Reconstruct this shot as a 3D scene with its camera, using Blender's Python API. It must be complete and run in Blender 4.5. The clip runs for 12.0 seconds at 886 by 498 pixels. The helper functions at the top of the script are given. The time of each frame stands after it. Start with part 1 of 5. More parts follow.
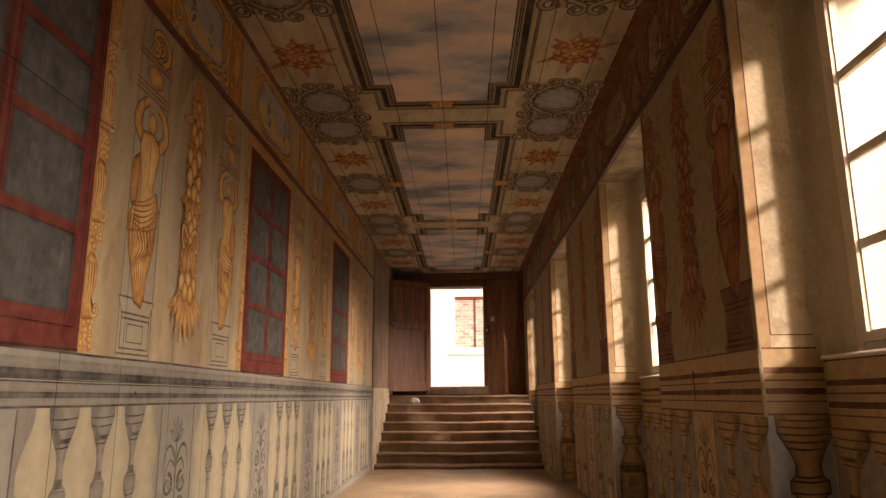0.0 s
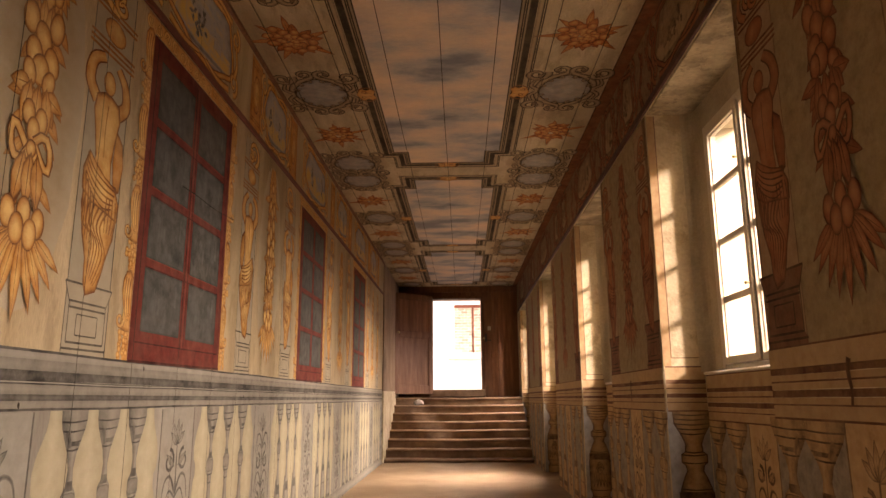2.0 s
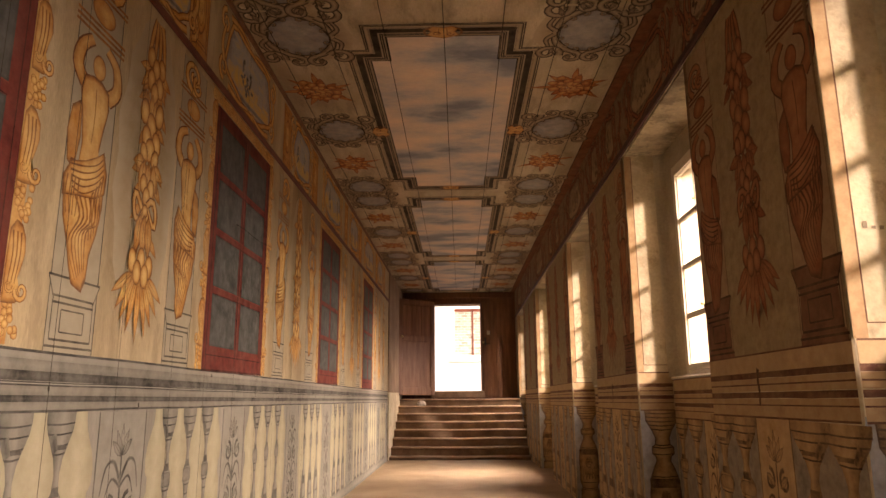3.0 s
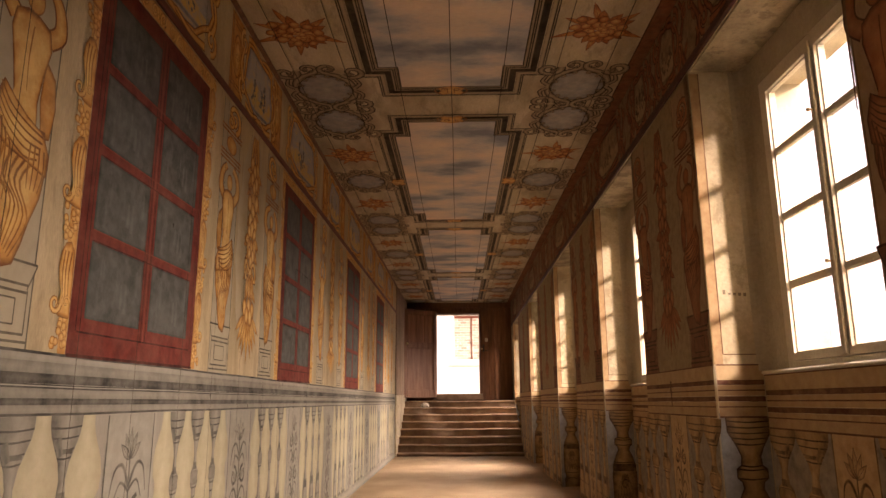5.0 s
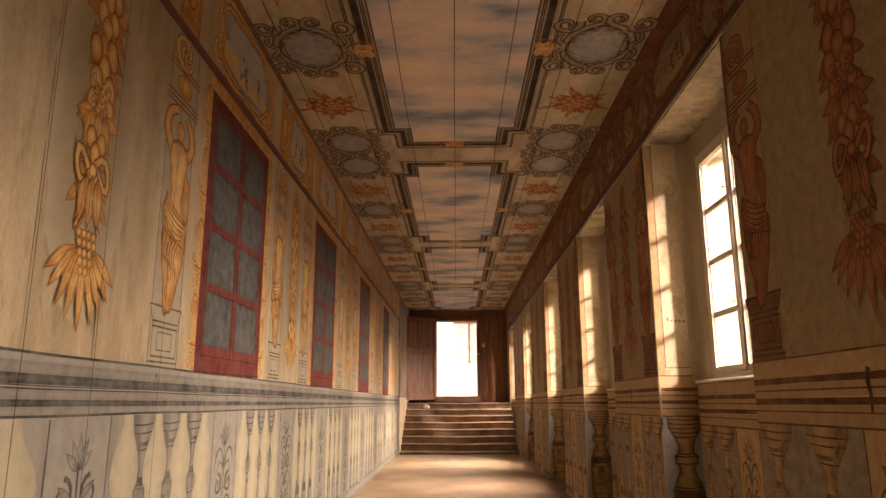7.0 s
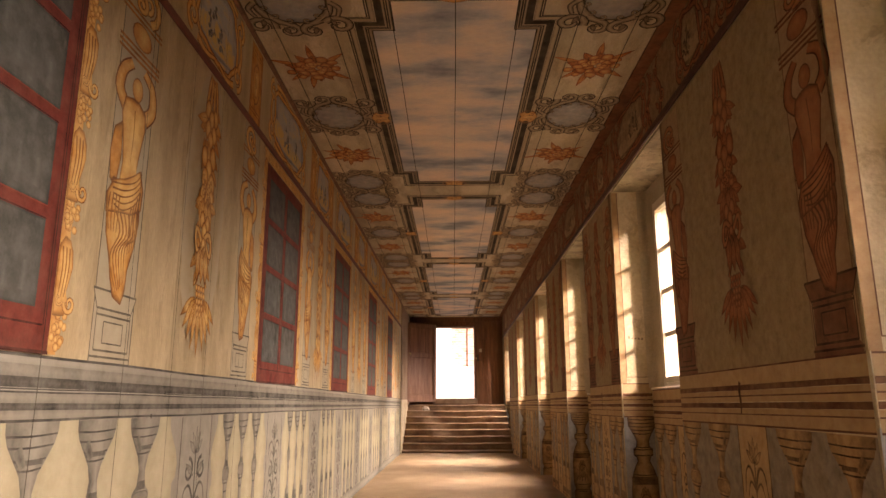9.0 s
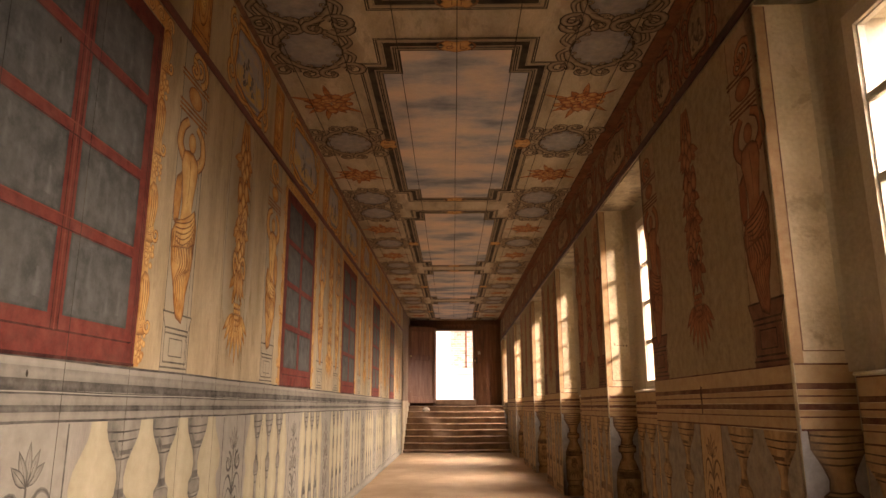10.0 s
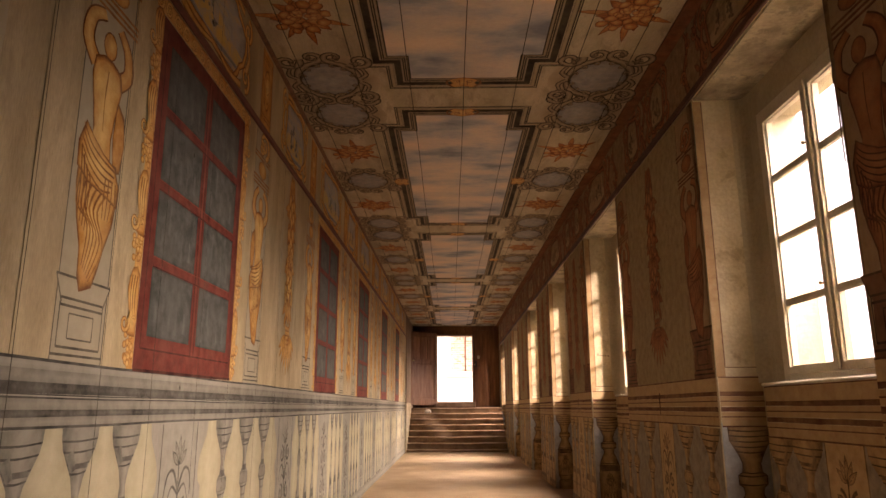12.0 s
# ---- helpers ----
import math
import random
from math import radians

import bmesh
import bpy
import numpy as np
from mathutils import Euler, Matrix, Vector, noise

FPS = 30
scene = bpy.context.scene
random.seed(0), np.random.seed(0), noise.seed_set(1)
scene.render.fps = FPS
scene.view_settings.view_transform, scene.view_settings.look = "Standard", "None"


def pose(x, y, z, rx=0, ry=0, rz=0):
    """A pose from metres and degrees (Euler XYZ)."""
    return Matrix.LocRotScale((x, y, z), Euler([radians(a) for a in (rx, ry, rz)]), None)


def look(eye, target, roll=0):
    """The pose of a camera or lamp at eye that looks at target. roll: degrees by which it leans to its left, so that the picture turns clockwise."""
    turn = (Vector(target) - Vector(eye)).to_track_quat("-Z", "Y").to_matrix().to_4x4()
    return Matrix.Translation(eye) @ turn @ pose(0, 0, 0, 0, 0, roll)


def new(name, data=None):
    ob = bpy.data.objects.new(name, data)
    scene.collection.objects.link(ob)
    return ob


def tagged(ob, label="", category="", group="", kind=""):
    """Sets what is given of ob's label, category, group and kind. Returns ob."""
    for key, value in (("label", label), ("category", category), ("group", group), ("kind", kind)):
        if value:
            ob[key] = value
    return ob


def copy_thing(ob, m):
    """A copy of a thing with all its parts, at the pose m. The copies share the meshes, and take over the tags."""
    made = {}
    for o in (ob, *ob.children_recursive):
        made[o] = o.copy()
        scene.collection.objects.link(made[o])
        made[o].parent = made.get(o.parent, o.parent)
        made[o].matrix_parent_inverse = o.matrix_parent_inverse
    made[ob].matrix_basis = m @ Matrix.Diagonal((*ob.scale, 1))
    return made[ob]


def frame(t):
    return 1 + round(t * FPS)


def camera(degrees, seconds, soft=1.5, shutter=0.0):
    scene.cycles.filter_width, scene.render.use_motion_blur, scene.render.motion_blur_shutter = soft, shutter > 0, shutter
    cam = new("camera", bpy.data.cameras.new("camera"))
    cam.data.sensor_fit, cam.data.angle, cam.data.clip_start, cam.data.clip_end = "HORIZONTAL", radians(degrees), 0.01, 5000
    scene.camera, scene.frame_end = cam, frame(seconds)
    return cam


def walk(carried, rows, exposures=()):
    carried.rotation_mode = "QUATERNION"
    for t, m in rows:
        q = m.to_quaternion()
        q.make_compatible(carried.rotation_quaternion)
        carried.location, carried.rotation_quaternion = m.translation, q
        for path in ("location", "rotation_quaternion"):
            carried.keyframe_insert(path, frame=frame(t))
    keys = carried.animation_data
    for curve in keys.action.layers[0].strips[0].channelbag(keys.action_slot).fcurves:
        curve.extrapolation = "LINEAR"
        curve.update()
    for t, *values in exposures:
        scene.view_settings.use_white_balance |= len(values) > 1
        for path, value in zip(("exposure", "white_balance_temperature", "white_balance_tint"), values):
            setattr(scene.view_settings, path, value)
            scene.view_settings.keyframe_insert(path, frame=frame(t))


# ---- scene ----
cam = camera(66.1, 12.0)
METRES, EYE, TILT, LEAN, TURN = 8.0, 1.30, 0.0, 0.0, 1.7
ROWS = [
    (0.0, 0.0, 0.0, 0.0, 0.07, 11.78, 0.35),
    (0.5, -0.0024, -0.047, 0.0007, 0.01, 11.81, 0.36),
    (1.0, -0.0048, -0.0973, 0.001, -0.03, 11.86, 0.36),
    (1.5, -0.0071, -0.1464, 0.0017, -0.08, 11.88, 0.33),
    (2.0, -0.01, -0.1978, 0.0022, -0.11, 11.93, 0.34),
    (2.5, -0.0143, -0.2487, 0.0029, -0.16, 11.96, 0.34),
    (3.0, -0.018, -0.3018, 0.0031, -0.2, 12.01, 0.35),
    (5.0, -0.0313, -0.4914, 0.0054, -0.38, 12.16, 0.33),
    (5.5, -0.0337, -0.5315, 0.0058, -0.44, 12.19, 0.29),
    (6.0, -0.0362, -0.5703, 0.0063, -0.49, 12.22, 0.24),
    (6.5, -0.038, -0.6052, 0.0063, -0.54, 12.26, 0.21),
    (7.0, -0.0407, -0.6392, 0.0069, -0.6, 12.31, 0.2),
    (9.0, -0.0474, -0.7854, 0.0093, -0.8, 12.43, 0.12),
    (9.5, -0.0497, -0.8234, 0.0098, -0.85, 12.47, 0.11),
    (10.0, -0.0522, -0.8619, 0.0104, -0.9, 12.5, 0.13),
    (10.5, -0.0565, -0.8992, 0.0109, -0.93, 12.53, 0.19),
    (11.0, -0.0604, -0.936, 0.0116, -0.97, 12.57, 0.22),
    (11.5, -0.0637, -0.9686, 0.0122, -1.01, 12.61, 0.22),
    (12.0, -0.066, -0.9975, 0.0125, -1.05, 12.64, 0.21),
]
walk(cam, [(t, pose(0, 0, EYE, TILT, LEAN, TURN) @ pose(METRES * x, METRES * y, METRES * z, 90 + pitch, roll, yaw)) for t, x, y, z, yaw, pitch, roll in ROWS], exposures=[(t, e, 7020, 30) for t, e in ((0.0, -0.12), (1.0, 0.14), (2.0, 0.32), (3.0, 0.33), (5.0, 0.19), (6.0, 0.42), (7.0, 0.62), (9.0, 0.68), (10.0, 0.48), (11.0, 0.34), (12.0, 0.45))])

# world and sun
world = bpy.data.worlds.new("sky")
scene.world = world
world.use_nodes = True
wn = world.node_tree.nodes
wl = world.node_tree.links
sky = wn.new("ShaderNodeTexSky")
sky.sky_type = "NISHITA"
sky.sun_disc = False
sky.dust_density, sky.air_density, sky.ozone_density = 7.0, 1.0, 0.3
SUN = Vector((-0.60, 1.0, -0.325)).normalized()
sky.sun_elevation = math.asin(-SUN.z)
sky.sun_rotation = math.atan2(-SUN.x, -SUN.y)
wl.new(sky.outputs[0], wn["Background"].inputs[0])
wn["Background"].inputs[1].default_value = 0.15
sun_data = bpy.data.lights.new("sun", "SUN")
sun_data.energy, sun_data.angle, sun_data.color = 5.0, radians(4.5), (1.0, 0.94, 0.83)
sun = new("sun", sun_data)
sun.matrix_world = look((0, 0, 0), SUN)

# plan, in metres
XL, XR, ZC = -1.59, 1.335, 3.89
YB, YE = -10.6, 15.1
NICHES = [(-5.33, -3.73), (-1.58, 0.08), (1.52, 3.16), (4.78, 6.42), (8.60, 10.30), (12.75, 14.45)]
NX, OX = 1.668, 1.92         # back of the niches, outer face of the wall
PX = 1.618                   # front of the parapets under the windows
WIN_W, WIN_Z0, WIN_Z1, WIN_SHIFT = 1.20, 1.452, 3.140, 0.022
FALL = 0.0085                # floor, sills and lintels fall a little towards the steps, fitted to the camera's view


def lintel(y):
    return 3.345 - FALL * y


def sill(y):
    return 1.450 - FALL * y


def east_c(y):
    return 1.508 - FALL * y


# daylight of the sky at each window opening, falling inwards and down
for (a, b), watts in zip(NICHES, (150.0, 138.0, 125.0, 180.0, 260.0, 160.0)):
    la = bpy.data.lights.new("window_daylight", "AREA")
    la.shape, la.size, la.size_y = "RECTANGLE", 1.20, 1.50
    la.energy, la.color, la.spread = watts, (1.0, 0.935, 0.835), radians(94)
    ob = new("window_daylight", la)
    eye = Vector((OX + 0.45, (a + b) / 2, (WIN_Z0 + WIN_Z1) / 2 + 0.85 - FALL * (a + b) / 2))
    ob.matrix_world = look(eye, eye + Vector((-1, 0, -0.97)))


# materials
def nodes_of(name):
    m = bpy.data.materials.new(name)
    m.use_nodes = True
    nt = m.node_tree
    return m, nt.nodes, nt.links, nt.nodes["Principled BSDF"]


def ramp(n, stops):
    r = n.new("ShaderNodeValToRGB")
    el = r.color_ramp.elements
    while len(el) < len(stops):
        el.new(0.5)
    for e, (p, c) in zip(el, stops):
        e.position, e.color = p, (*c, 1)
    return r


def surface(name, a, b, c=None, scale=3.0, fine=60.0, rough=0.7, bump=0.25, stretch=(1, 1, 1), metal=0.0, per_piece=0.0, grime=0.5):
    """A worn surface: two colours mixed by broad stains, fine grain, a dark stain colour c, and relief."""
    m, n, l, p = nodes_of(name)
    tc = n.new("ShaderNodeTexCoord")
    mp = n.new("ShaderNodeMapping")
    mp.inputs["Scale"].default_value = stretch
    l.new(tc.outputs["Object"], mp.inputs[0])
    broad = n.new("ShaderNodeTexNoise")
    broad.inputs["Scale"].default_value, broad.inputs["Detail"].default_value, broad.inputs["Roughness"].default_value = scale, 6, 0.62
    l.new(mp.outputs[0], broad.inputs["Vector"])
    r1 = ramp(n, [(0.32, a), (0.68, b)])
    l.new(broad.outputs["Fac"], r1.inputs[0])
    grain = n.new("ShaderNodeTexNoise")
    grain.inputs["Scale"].default_value, grain.inputs["Detail"].default_value = fine, 4
    l.new(mp.outputs[0], grain.inputs["Vector"])
    stain = n.new("ShaderNodeTexNoise")
    stain.inputs["Scale"].default_value, stain.inputs["Detail"].default_value, stain.inputs["Distortion"].default_value = scale * 0.37, 8, 0.6
    l.new(mp.outputs[0], stain.inputs["Vector"])
    r2 = ramp(n, [(0.50, (0, 0, 0)), (0.78, (1, 1, 1))])
    l.new(stain.outputs["Fac"], r2.inputs[0])
    mul = n.new("ShaderNodeMath")
    mul.operation = "MULTIPLY"
    mul.inputs[1].default_value = grime
    l.new(r2.outputs[0], mul.inputs[0])
    mx = n.new("ShaderNodeMixRGB")
    l.new(mul.outputs[0], mx.inputs[0])
    l.new(r1.outputs[0], mx.inputs[1])
    mx.inputs[2].default_value = (*(c or tuple(v * 0.55 for v in a)), 1)
    if grime > 0.8:
        # flaked and rubbed patches with crisp edges
        flake = n.new("ShaderNodeTexNoise")
        flake.inputs["Scale"].default_value, flake.inputs["Detail"].default_value, flake.inputs["Roughness"].default_value, flake.inputs["Distortion"].default_value = scale * 1.9, 10, 0.72, 0.35
        l.new(mp.outputs[0], flake.inputs["Vector"])
        r3 = ramp(n, [(0.53, (0, 0, 0)), (0.60, (0.5 * grime, 0.5 * grime, 0.5 * grime))])
        l.new(flake.outputs["Fac"], r3.inputs[0])
        worn = n.new("ShaderNodeMixRGB")
        l.new(r3.outputs[0], worn.inputs[0])
        l.new(mx.outputs[0], worn.inputs[1])
        worn.inputs[2].default_value = (*(c or tuple(v * 0.55 for v in a)), 1)
        mx = worn
    g = n.new("ShaderNodeMixRGB")
    g.blend_type = "OVERLAY"
    g.inputs[0].default_value = 0.24
    l.new(mx.outputs[0], g.inputs[1])
    l.new(grain.outputs["Fac"], g.inputs[2])
    out = g.outputs[0]
    if per_piece:
        oi = n.new("ShaderNodeObjectInfo")
        mr = n.new("ShaderNodeMapRange")
        mr.inputs["To Min"].default_value, mr.inputs["To Max"].default_value = 1 - per_piece, 1 + per_piece
        l.new(oi.outputs["Random"], mr.inputs[0])
        hs = n.new("ShaderNodeHueSaturation")
        l.new(mr.outputs[0], hs.inputs["Value"])
        l.new(out, hs.inputs["Color"])
        out = hs.outputs[0]
    l.new(out, p.inputs["Base Color"])
    rr = n.new("ShaderNodeMapRange")
    rr.inputs["To Min"].default_value, rr.inputs["To Max"].default_value = rough - 0.12, min(1, rough + 0.12)
    l.new(stain.outputs["Fac"], rr.inputs[0])
    l.new(rr.outputs[0], p.inputs["Roughness"])
    p.inputs["Metallic"].default_value = metal
    p.inputs["Specular IOR Level"].default_value = 0.5 if metal else 0.25
    if bump:
        add = n.new("ShaderNodeMath")
        l.new(grain.outputs["Fac"], add.inputs[0])
        l.new(broad.outputs["Fac"], add.inputs[1])
        bp = n.new("ShaderNodeBump")
        bp.inputs["Strength"].default_value, bp.inputs["Distance"].default_value = bump, 0.01
        l.new(add.outputs[0], bp.inputs["Height"])
        l.new(bp.outputs[0], p.inputs["Normal"])
    return m


M_board = surface("painted_board", (0.39, 0.296, 0.154), (0.56, 0.44, 0.25), (0.285, 0.205, 0.102), 2.6, 70, 0.75, 0.12, (1, 2.2, 0.5), per_piece=0.06, grime=0.81)
M_plaster = surface("ochre_plaster", (0.42, 0.335, 0.20), (0.60, 0.51, 0.345), (0.22, 0.16, 0.09), 2.6, 45, 0.85, 0.4, grime=0.9)
M_ceil = surface("ceiling_board", (0.38, 0.31, 0.195), (0.56, 0.465, 0.315), (0.22, 0.17, 0.105), 2.4, 60, 0.7, 0.15, (2.0, 0.6, 1), grime=0.85)
M_floor = surface("worn_floor", (0.28, 0.185, 0.10), (0.42, 0.30, 0.175), (0.18, 0.115, 0.06), 1.4, 50, 0.55, 0.25)
M_stone = surface("step_stone", (0.15, 0.085, 0.045), (0.33, 0.215, 0.125), (0.07, 0.04, 0.022), 3.0, 50, 0.6, 0.4)
M_oak = surface("dark_oak", (0.135, 0.062, 0.03), (0.25, 0.12, 0.06), (0.05, 0.03, 0.02), 3.0, 40, 0.6, 0.3, (6, 6, 0.6), per_piece=0.12)
M_leaf = surface("door_oak", (0.17, 0.08, 0.042), (0.29, 0.15, 0.082), (0.10, 0.05, 0.03), 3.0, 40, 0.5, 0.3, (6, 6, 0.6), per_piece=0.12)
M_frame = surface("window_paint", (0.50, 0.44, 0.325), (0.61, 0.545, 0.42), (0.36, 0.30, 0.20), 4.0, 60, 0.5, 0.15)
# frame-like pale paint, darkened because the jambs lie in shade
M_jamb = surface("jamb_paint_shaded", (0.36, 0.305, 0.205), (0.47, 0.405, 0.285), (0.22, 0.175, 0.11), 2.2, 50, 0.8, 0.2, grime=0.6)
M_white = surface("white_render", (0.70, 0.69, 0.67), (0.78, 0.77, 0.75), (0.60, 0.58, 0.55), 1.5, 30, 0.9, 0.3)
M_ground = surface("gravel_ground", (0.46, 0.42, 0.35), (0.58, 0.53, 0.45), (0.2, 0.17, 0.12), 0.8, 25, 0.9, 0.5)


# builders
def add_box(bm, x0, x1, y0, y1, z0, z1):
    v = [bm.verts.new(p) for p in ((x0, y0, z0), (x1, y0, z0), (x1, y1, z0), (x0, y1, z0), (x0, y0, z1), (x1, y0, z1), (x1, y1, z1), (x0, y1, z1))]
    for f in ((3, 2, 1, 0), (4, 5, 6, 7), (0, 1, 5, 4), (1, 2, 6, 5), (2, 3, 7, 6), (3, 0, 4, 7)):
        bm.faces.new([v[i] for i in f])
    return v


def soften(bm, w, seg=1):
    bmesh.ops.bevel(bm, geom=list(bm.edges), offset=w, segments=seg, affect="EDGES", profile=0.7, clamp_overlap=True)


def part(name, bm, material, parent=None, label=""):
    me = bpy.data.meshes.new(name)
    bm.normal_update()
    bm.to_mesh(me)
    bm.free()
    me.materials.append(material)
    ob = new(name, me)
    if parent is not None:
        ob.parent = parent
    if label:
        ob["label"] = label
    return ob


def box_part(name, dims, material, parent=None, label="", bevel=0.0):
    bm = bmesh.new()
    add_box(bm, *dims)
    if bevel:
        soften(bm, bevel)
    return part(name, bm, material, parent, label)


def empty(name, label, category, group="", kind="", at=(0, 0, 0)):
    e = new(name)
    e.empty_display_size = 0.1
    e.location = at
    return tagged(e, label, category, group, kind)

def pigment(name, dark, body, light, fade=0.35, base=(0.45, 0.38, 0.26), lively=0.55):
    """Mural paint: three pigments picked by the mesh's own pigment value, brushed and worn back to the ground colour."""
    m, n, l, p = nodes_of(name)
    at = n.new("ShaderNodeAttribute")
    at.attribute_name = "pigment"
    tc = n.new("ShaderNodeTexCoord")
    geo = n.new("ShaderNodeNewGeometry")
    brush = n.new("ShaderNodeTexNoise")
    brush.inputs["Scale"].default_value, brush.inputs["Detail"].default_value, brush.inputs["Roughness"].default_value = 15, 8, 0.68
    l.new(geo.outputs["Position"], brush.inputs["Vector"])
    mr = n.new("ShaderNodeMapRange")
    mr.inputs["To Min"].default_value, mr.inputs["To Max"].default_value = -lively, lively
    l.new(brush.outputs["Fac"], mr.inputs[0])
    add = n.new("ShaderNodeMath")
    l.new(at.outputs["Fac"], add.inputs[0])
    l.new(mr.outputs[0], add.inputs[1])
    r = ramp(n, [(0.0, dark), (0.5, body), (1.0, light)])
    l.new(add.outputs[0], r.inputs[0])
    wear = n.new("ShaderNodeTexNoise")
    wear.inputs["Scale"].default_value, wear.inputs["Detail"].default_value, wear.inputs["Roughness"].default_value = 5, 9, 0.7
    l.new(geo.outputs["Position"], wear.inputs["Vector"])
    wr = ramp(n, [(0.38, (0, 0, 0)), (0.66, (fade, fade, fade))])
    l.new(wear.outputs["Fac"], wr.inputs[0])
    mx = n.new("ShaderNodeMixRGB")
    l.new(wr.outputs[0], mx.inputs[0])
    l.new(r.outputs[0], mx.inputs[1])
    mx.inputs[2].default_value = (*base, 1)
    l.new(mx.outputs[0], p.inputs["Base Color"])
    p.inputs["Roughness"].default_value = 0.85
    p.inputs["Specular IOR Level"].default_value = 0.15
    return m


P_ochre = pigment("ochre_pigment", (0.17, 0.055, 0.012), (0.55, 0.245, 0.052), (0.80, 0.53, 0.18), 0.24, (0.50, 0.41, 0.245))
P_red = pigment("red_earth_pigment", (0.06, 0.020, 0.011), (0.235, 0.082, 0.038), (0.40, 0.18, 0.082), 0.35, (0.30, 0.18, 0.095))
P_reddark = pigment("dark_red_pigment", (0.035, 0.015, 0.01), (0.17, 0.075, 0.042), (0.27, 0.14, 0.075), 0.45, (0.26, 0.16, 0.09))
P_grey = pigment("grey_pigment", (0.04, 0.036, 0.028), (0.25, 0.228, 0.172), (0.42, 0.385, 0.295), 0.4, (0.33, 0.30, 0.23), 0.38)
P_cream = pigment("cream_pigment", (0.32, 0.265, 0.155), (0.42, 0.365, 0.225), (0.52, 0.455, 0.29), 0.3, (0.45, 0.39, 0.245))
P_umber = pigment("umber_pigment", (0.014, 0.010, 0.007), (0.09, 0.06, 0.04), (0.44, 0.355, 0.24), 0.22, (0.34, 0.27, 0.18), 0.2)
P_flower = pigment("flower_pigment", (0.06, 0.014, 0.007), (0.36, 0.12, 0.04), (0.60, 0.36, 0.13), 0.25, (0.40, 0.29, 0.17))
P_gold = pigment("gold_pigment", (0.16, 0.06, 0.02), (0.55, 0.27, 0.08), (0.72, 0.46, 0.17), 0.3, (0.45, 0.34, 0.2))
P_sash = pigment("red_sash_pigment", (0.035, 0.010, 0.008), (0.165, 0.032, 0.021), (0.25, 0.07, 0.042), 0.45, (0.23, 0.095, 0.062))
P_pane = pigment("slate_pane_pigment", (0.020, 0.020, 0.016), (0.068, 0.067, 0.054), (0.16, 0.156, 0.130), 0.55, (0.135, 0.130, 0.106))
P_blue = pigment("blue_grey_pigment", (0.12, 0.11, 0.10), (0.31, 0.31, 0.295), (0.46, 0.44, 0.39), 0.45, (0.36, 0.32, 0.25))
P_brown = pigment("brown_baluster_pigment", (0.04, 0.019, 0.01), (0.35, 0.22, 0.10), (0.58, 0.42, 0.225), 0.35, (0.46, 0.335, 0.19))
P_scroll = pigment("scroll_pigment", (0.020, 0.013, 0.009), (0.13, 0.09, 0.058), (0.44, 0.35, 0.235), 0.25, (0.25, 0.19, 0.125), 0.3)
P_field = pigment("olive_grey_pigment", (0.08, 0.08, 0.082), (0.23, 0.232, 0.235), (0.43, 0.40, 0.36), 0.45, (0.36, 0.29, 0.21), 0.65)
P_ped = pigment("stone_colour_pigment", (0.05, 0.042, 0.03), (0.35, 0.295, 0.19), (0.50, 0.43, 0.29), 0.25, (0.44, 0.37, 0.24), 0.3)
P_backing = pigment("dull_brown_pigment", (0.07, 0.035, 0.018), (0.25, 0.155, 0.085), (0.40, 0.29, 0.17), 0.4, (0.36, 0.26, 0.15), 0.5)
P_frieze = pigment("frieze_brown_pigment", (0.07, 0.036, 0.022), (0.235, 0.155, 0.088), (0.36, 0.255, 0.15), 0.4, (0.28, 0.185, 0.105), 0.9)
P_gap = pigment("brown_grey_pigment", (0.10, 0.085, 0.065), (0.255, 0.225, 0.175), (0.38, 0.335, 0.25), 0.45, (0.33, 0.25, 0.155), 0.8)
P_band = pigment("red_band_pigment", (0.085, 0.028, 0.018), (0.28, 0.155, 0.075), (0.46, 0.335, 0.18), 0.45, (0.32, 0.215, 0.115), 0.5)
P_pier_shade = pigment("pier_shade_pigment", (0.17, 0.125, 0.065), (0.30, 0.23, 0.128), (0.39, 0.31, 0.18), 0.4, (0.24, 0.175, 0.095), 0.9)
P_rust = pigment("rust_red_pigment", (0.045, 0.015, 0.010), (0.19, 0.062, 0.034), (0.36, 0.155, 0.075), 0.3, (0.28, 0.16, 0.09))
P_dim = pigment("dim_landscape_pigment", (0.05, 0.03, 0.02), (0.26, 0.18, 0.10), (0.40, 0.29, 0.165), 0.4, (0.29, 0.20, 0.11), 0.9)
P_umbershade = pigment("umber_shade_wash", (0.20, 0.145, 0.09), (0.34, 0.26, 0.17), (0.46, 0.37, 0.25), 0.3, (0.33, 0.25, 0.16))
P_scene = pigment("landscape_pigment", (0.06, 0.045, 0.032), (0.40, 0.385, 0.355), (0.66, 0.44, 0.13), 0.25, (0.46, 0.38, 0.27), 0.35)


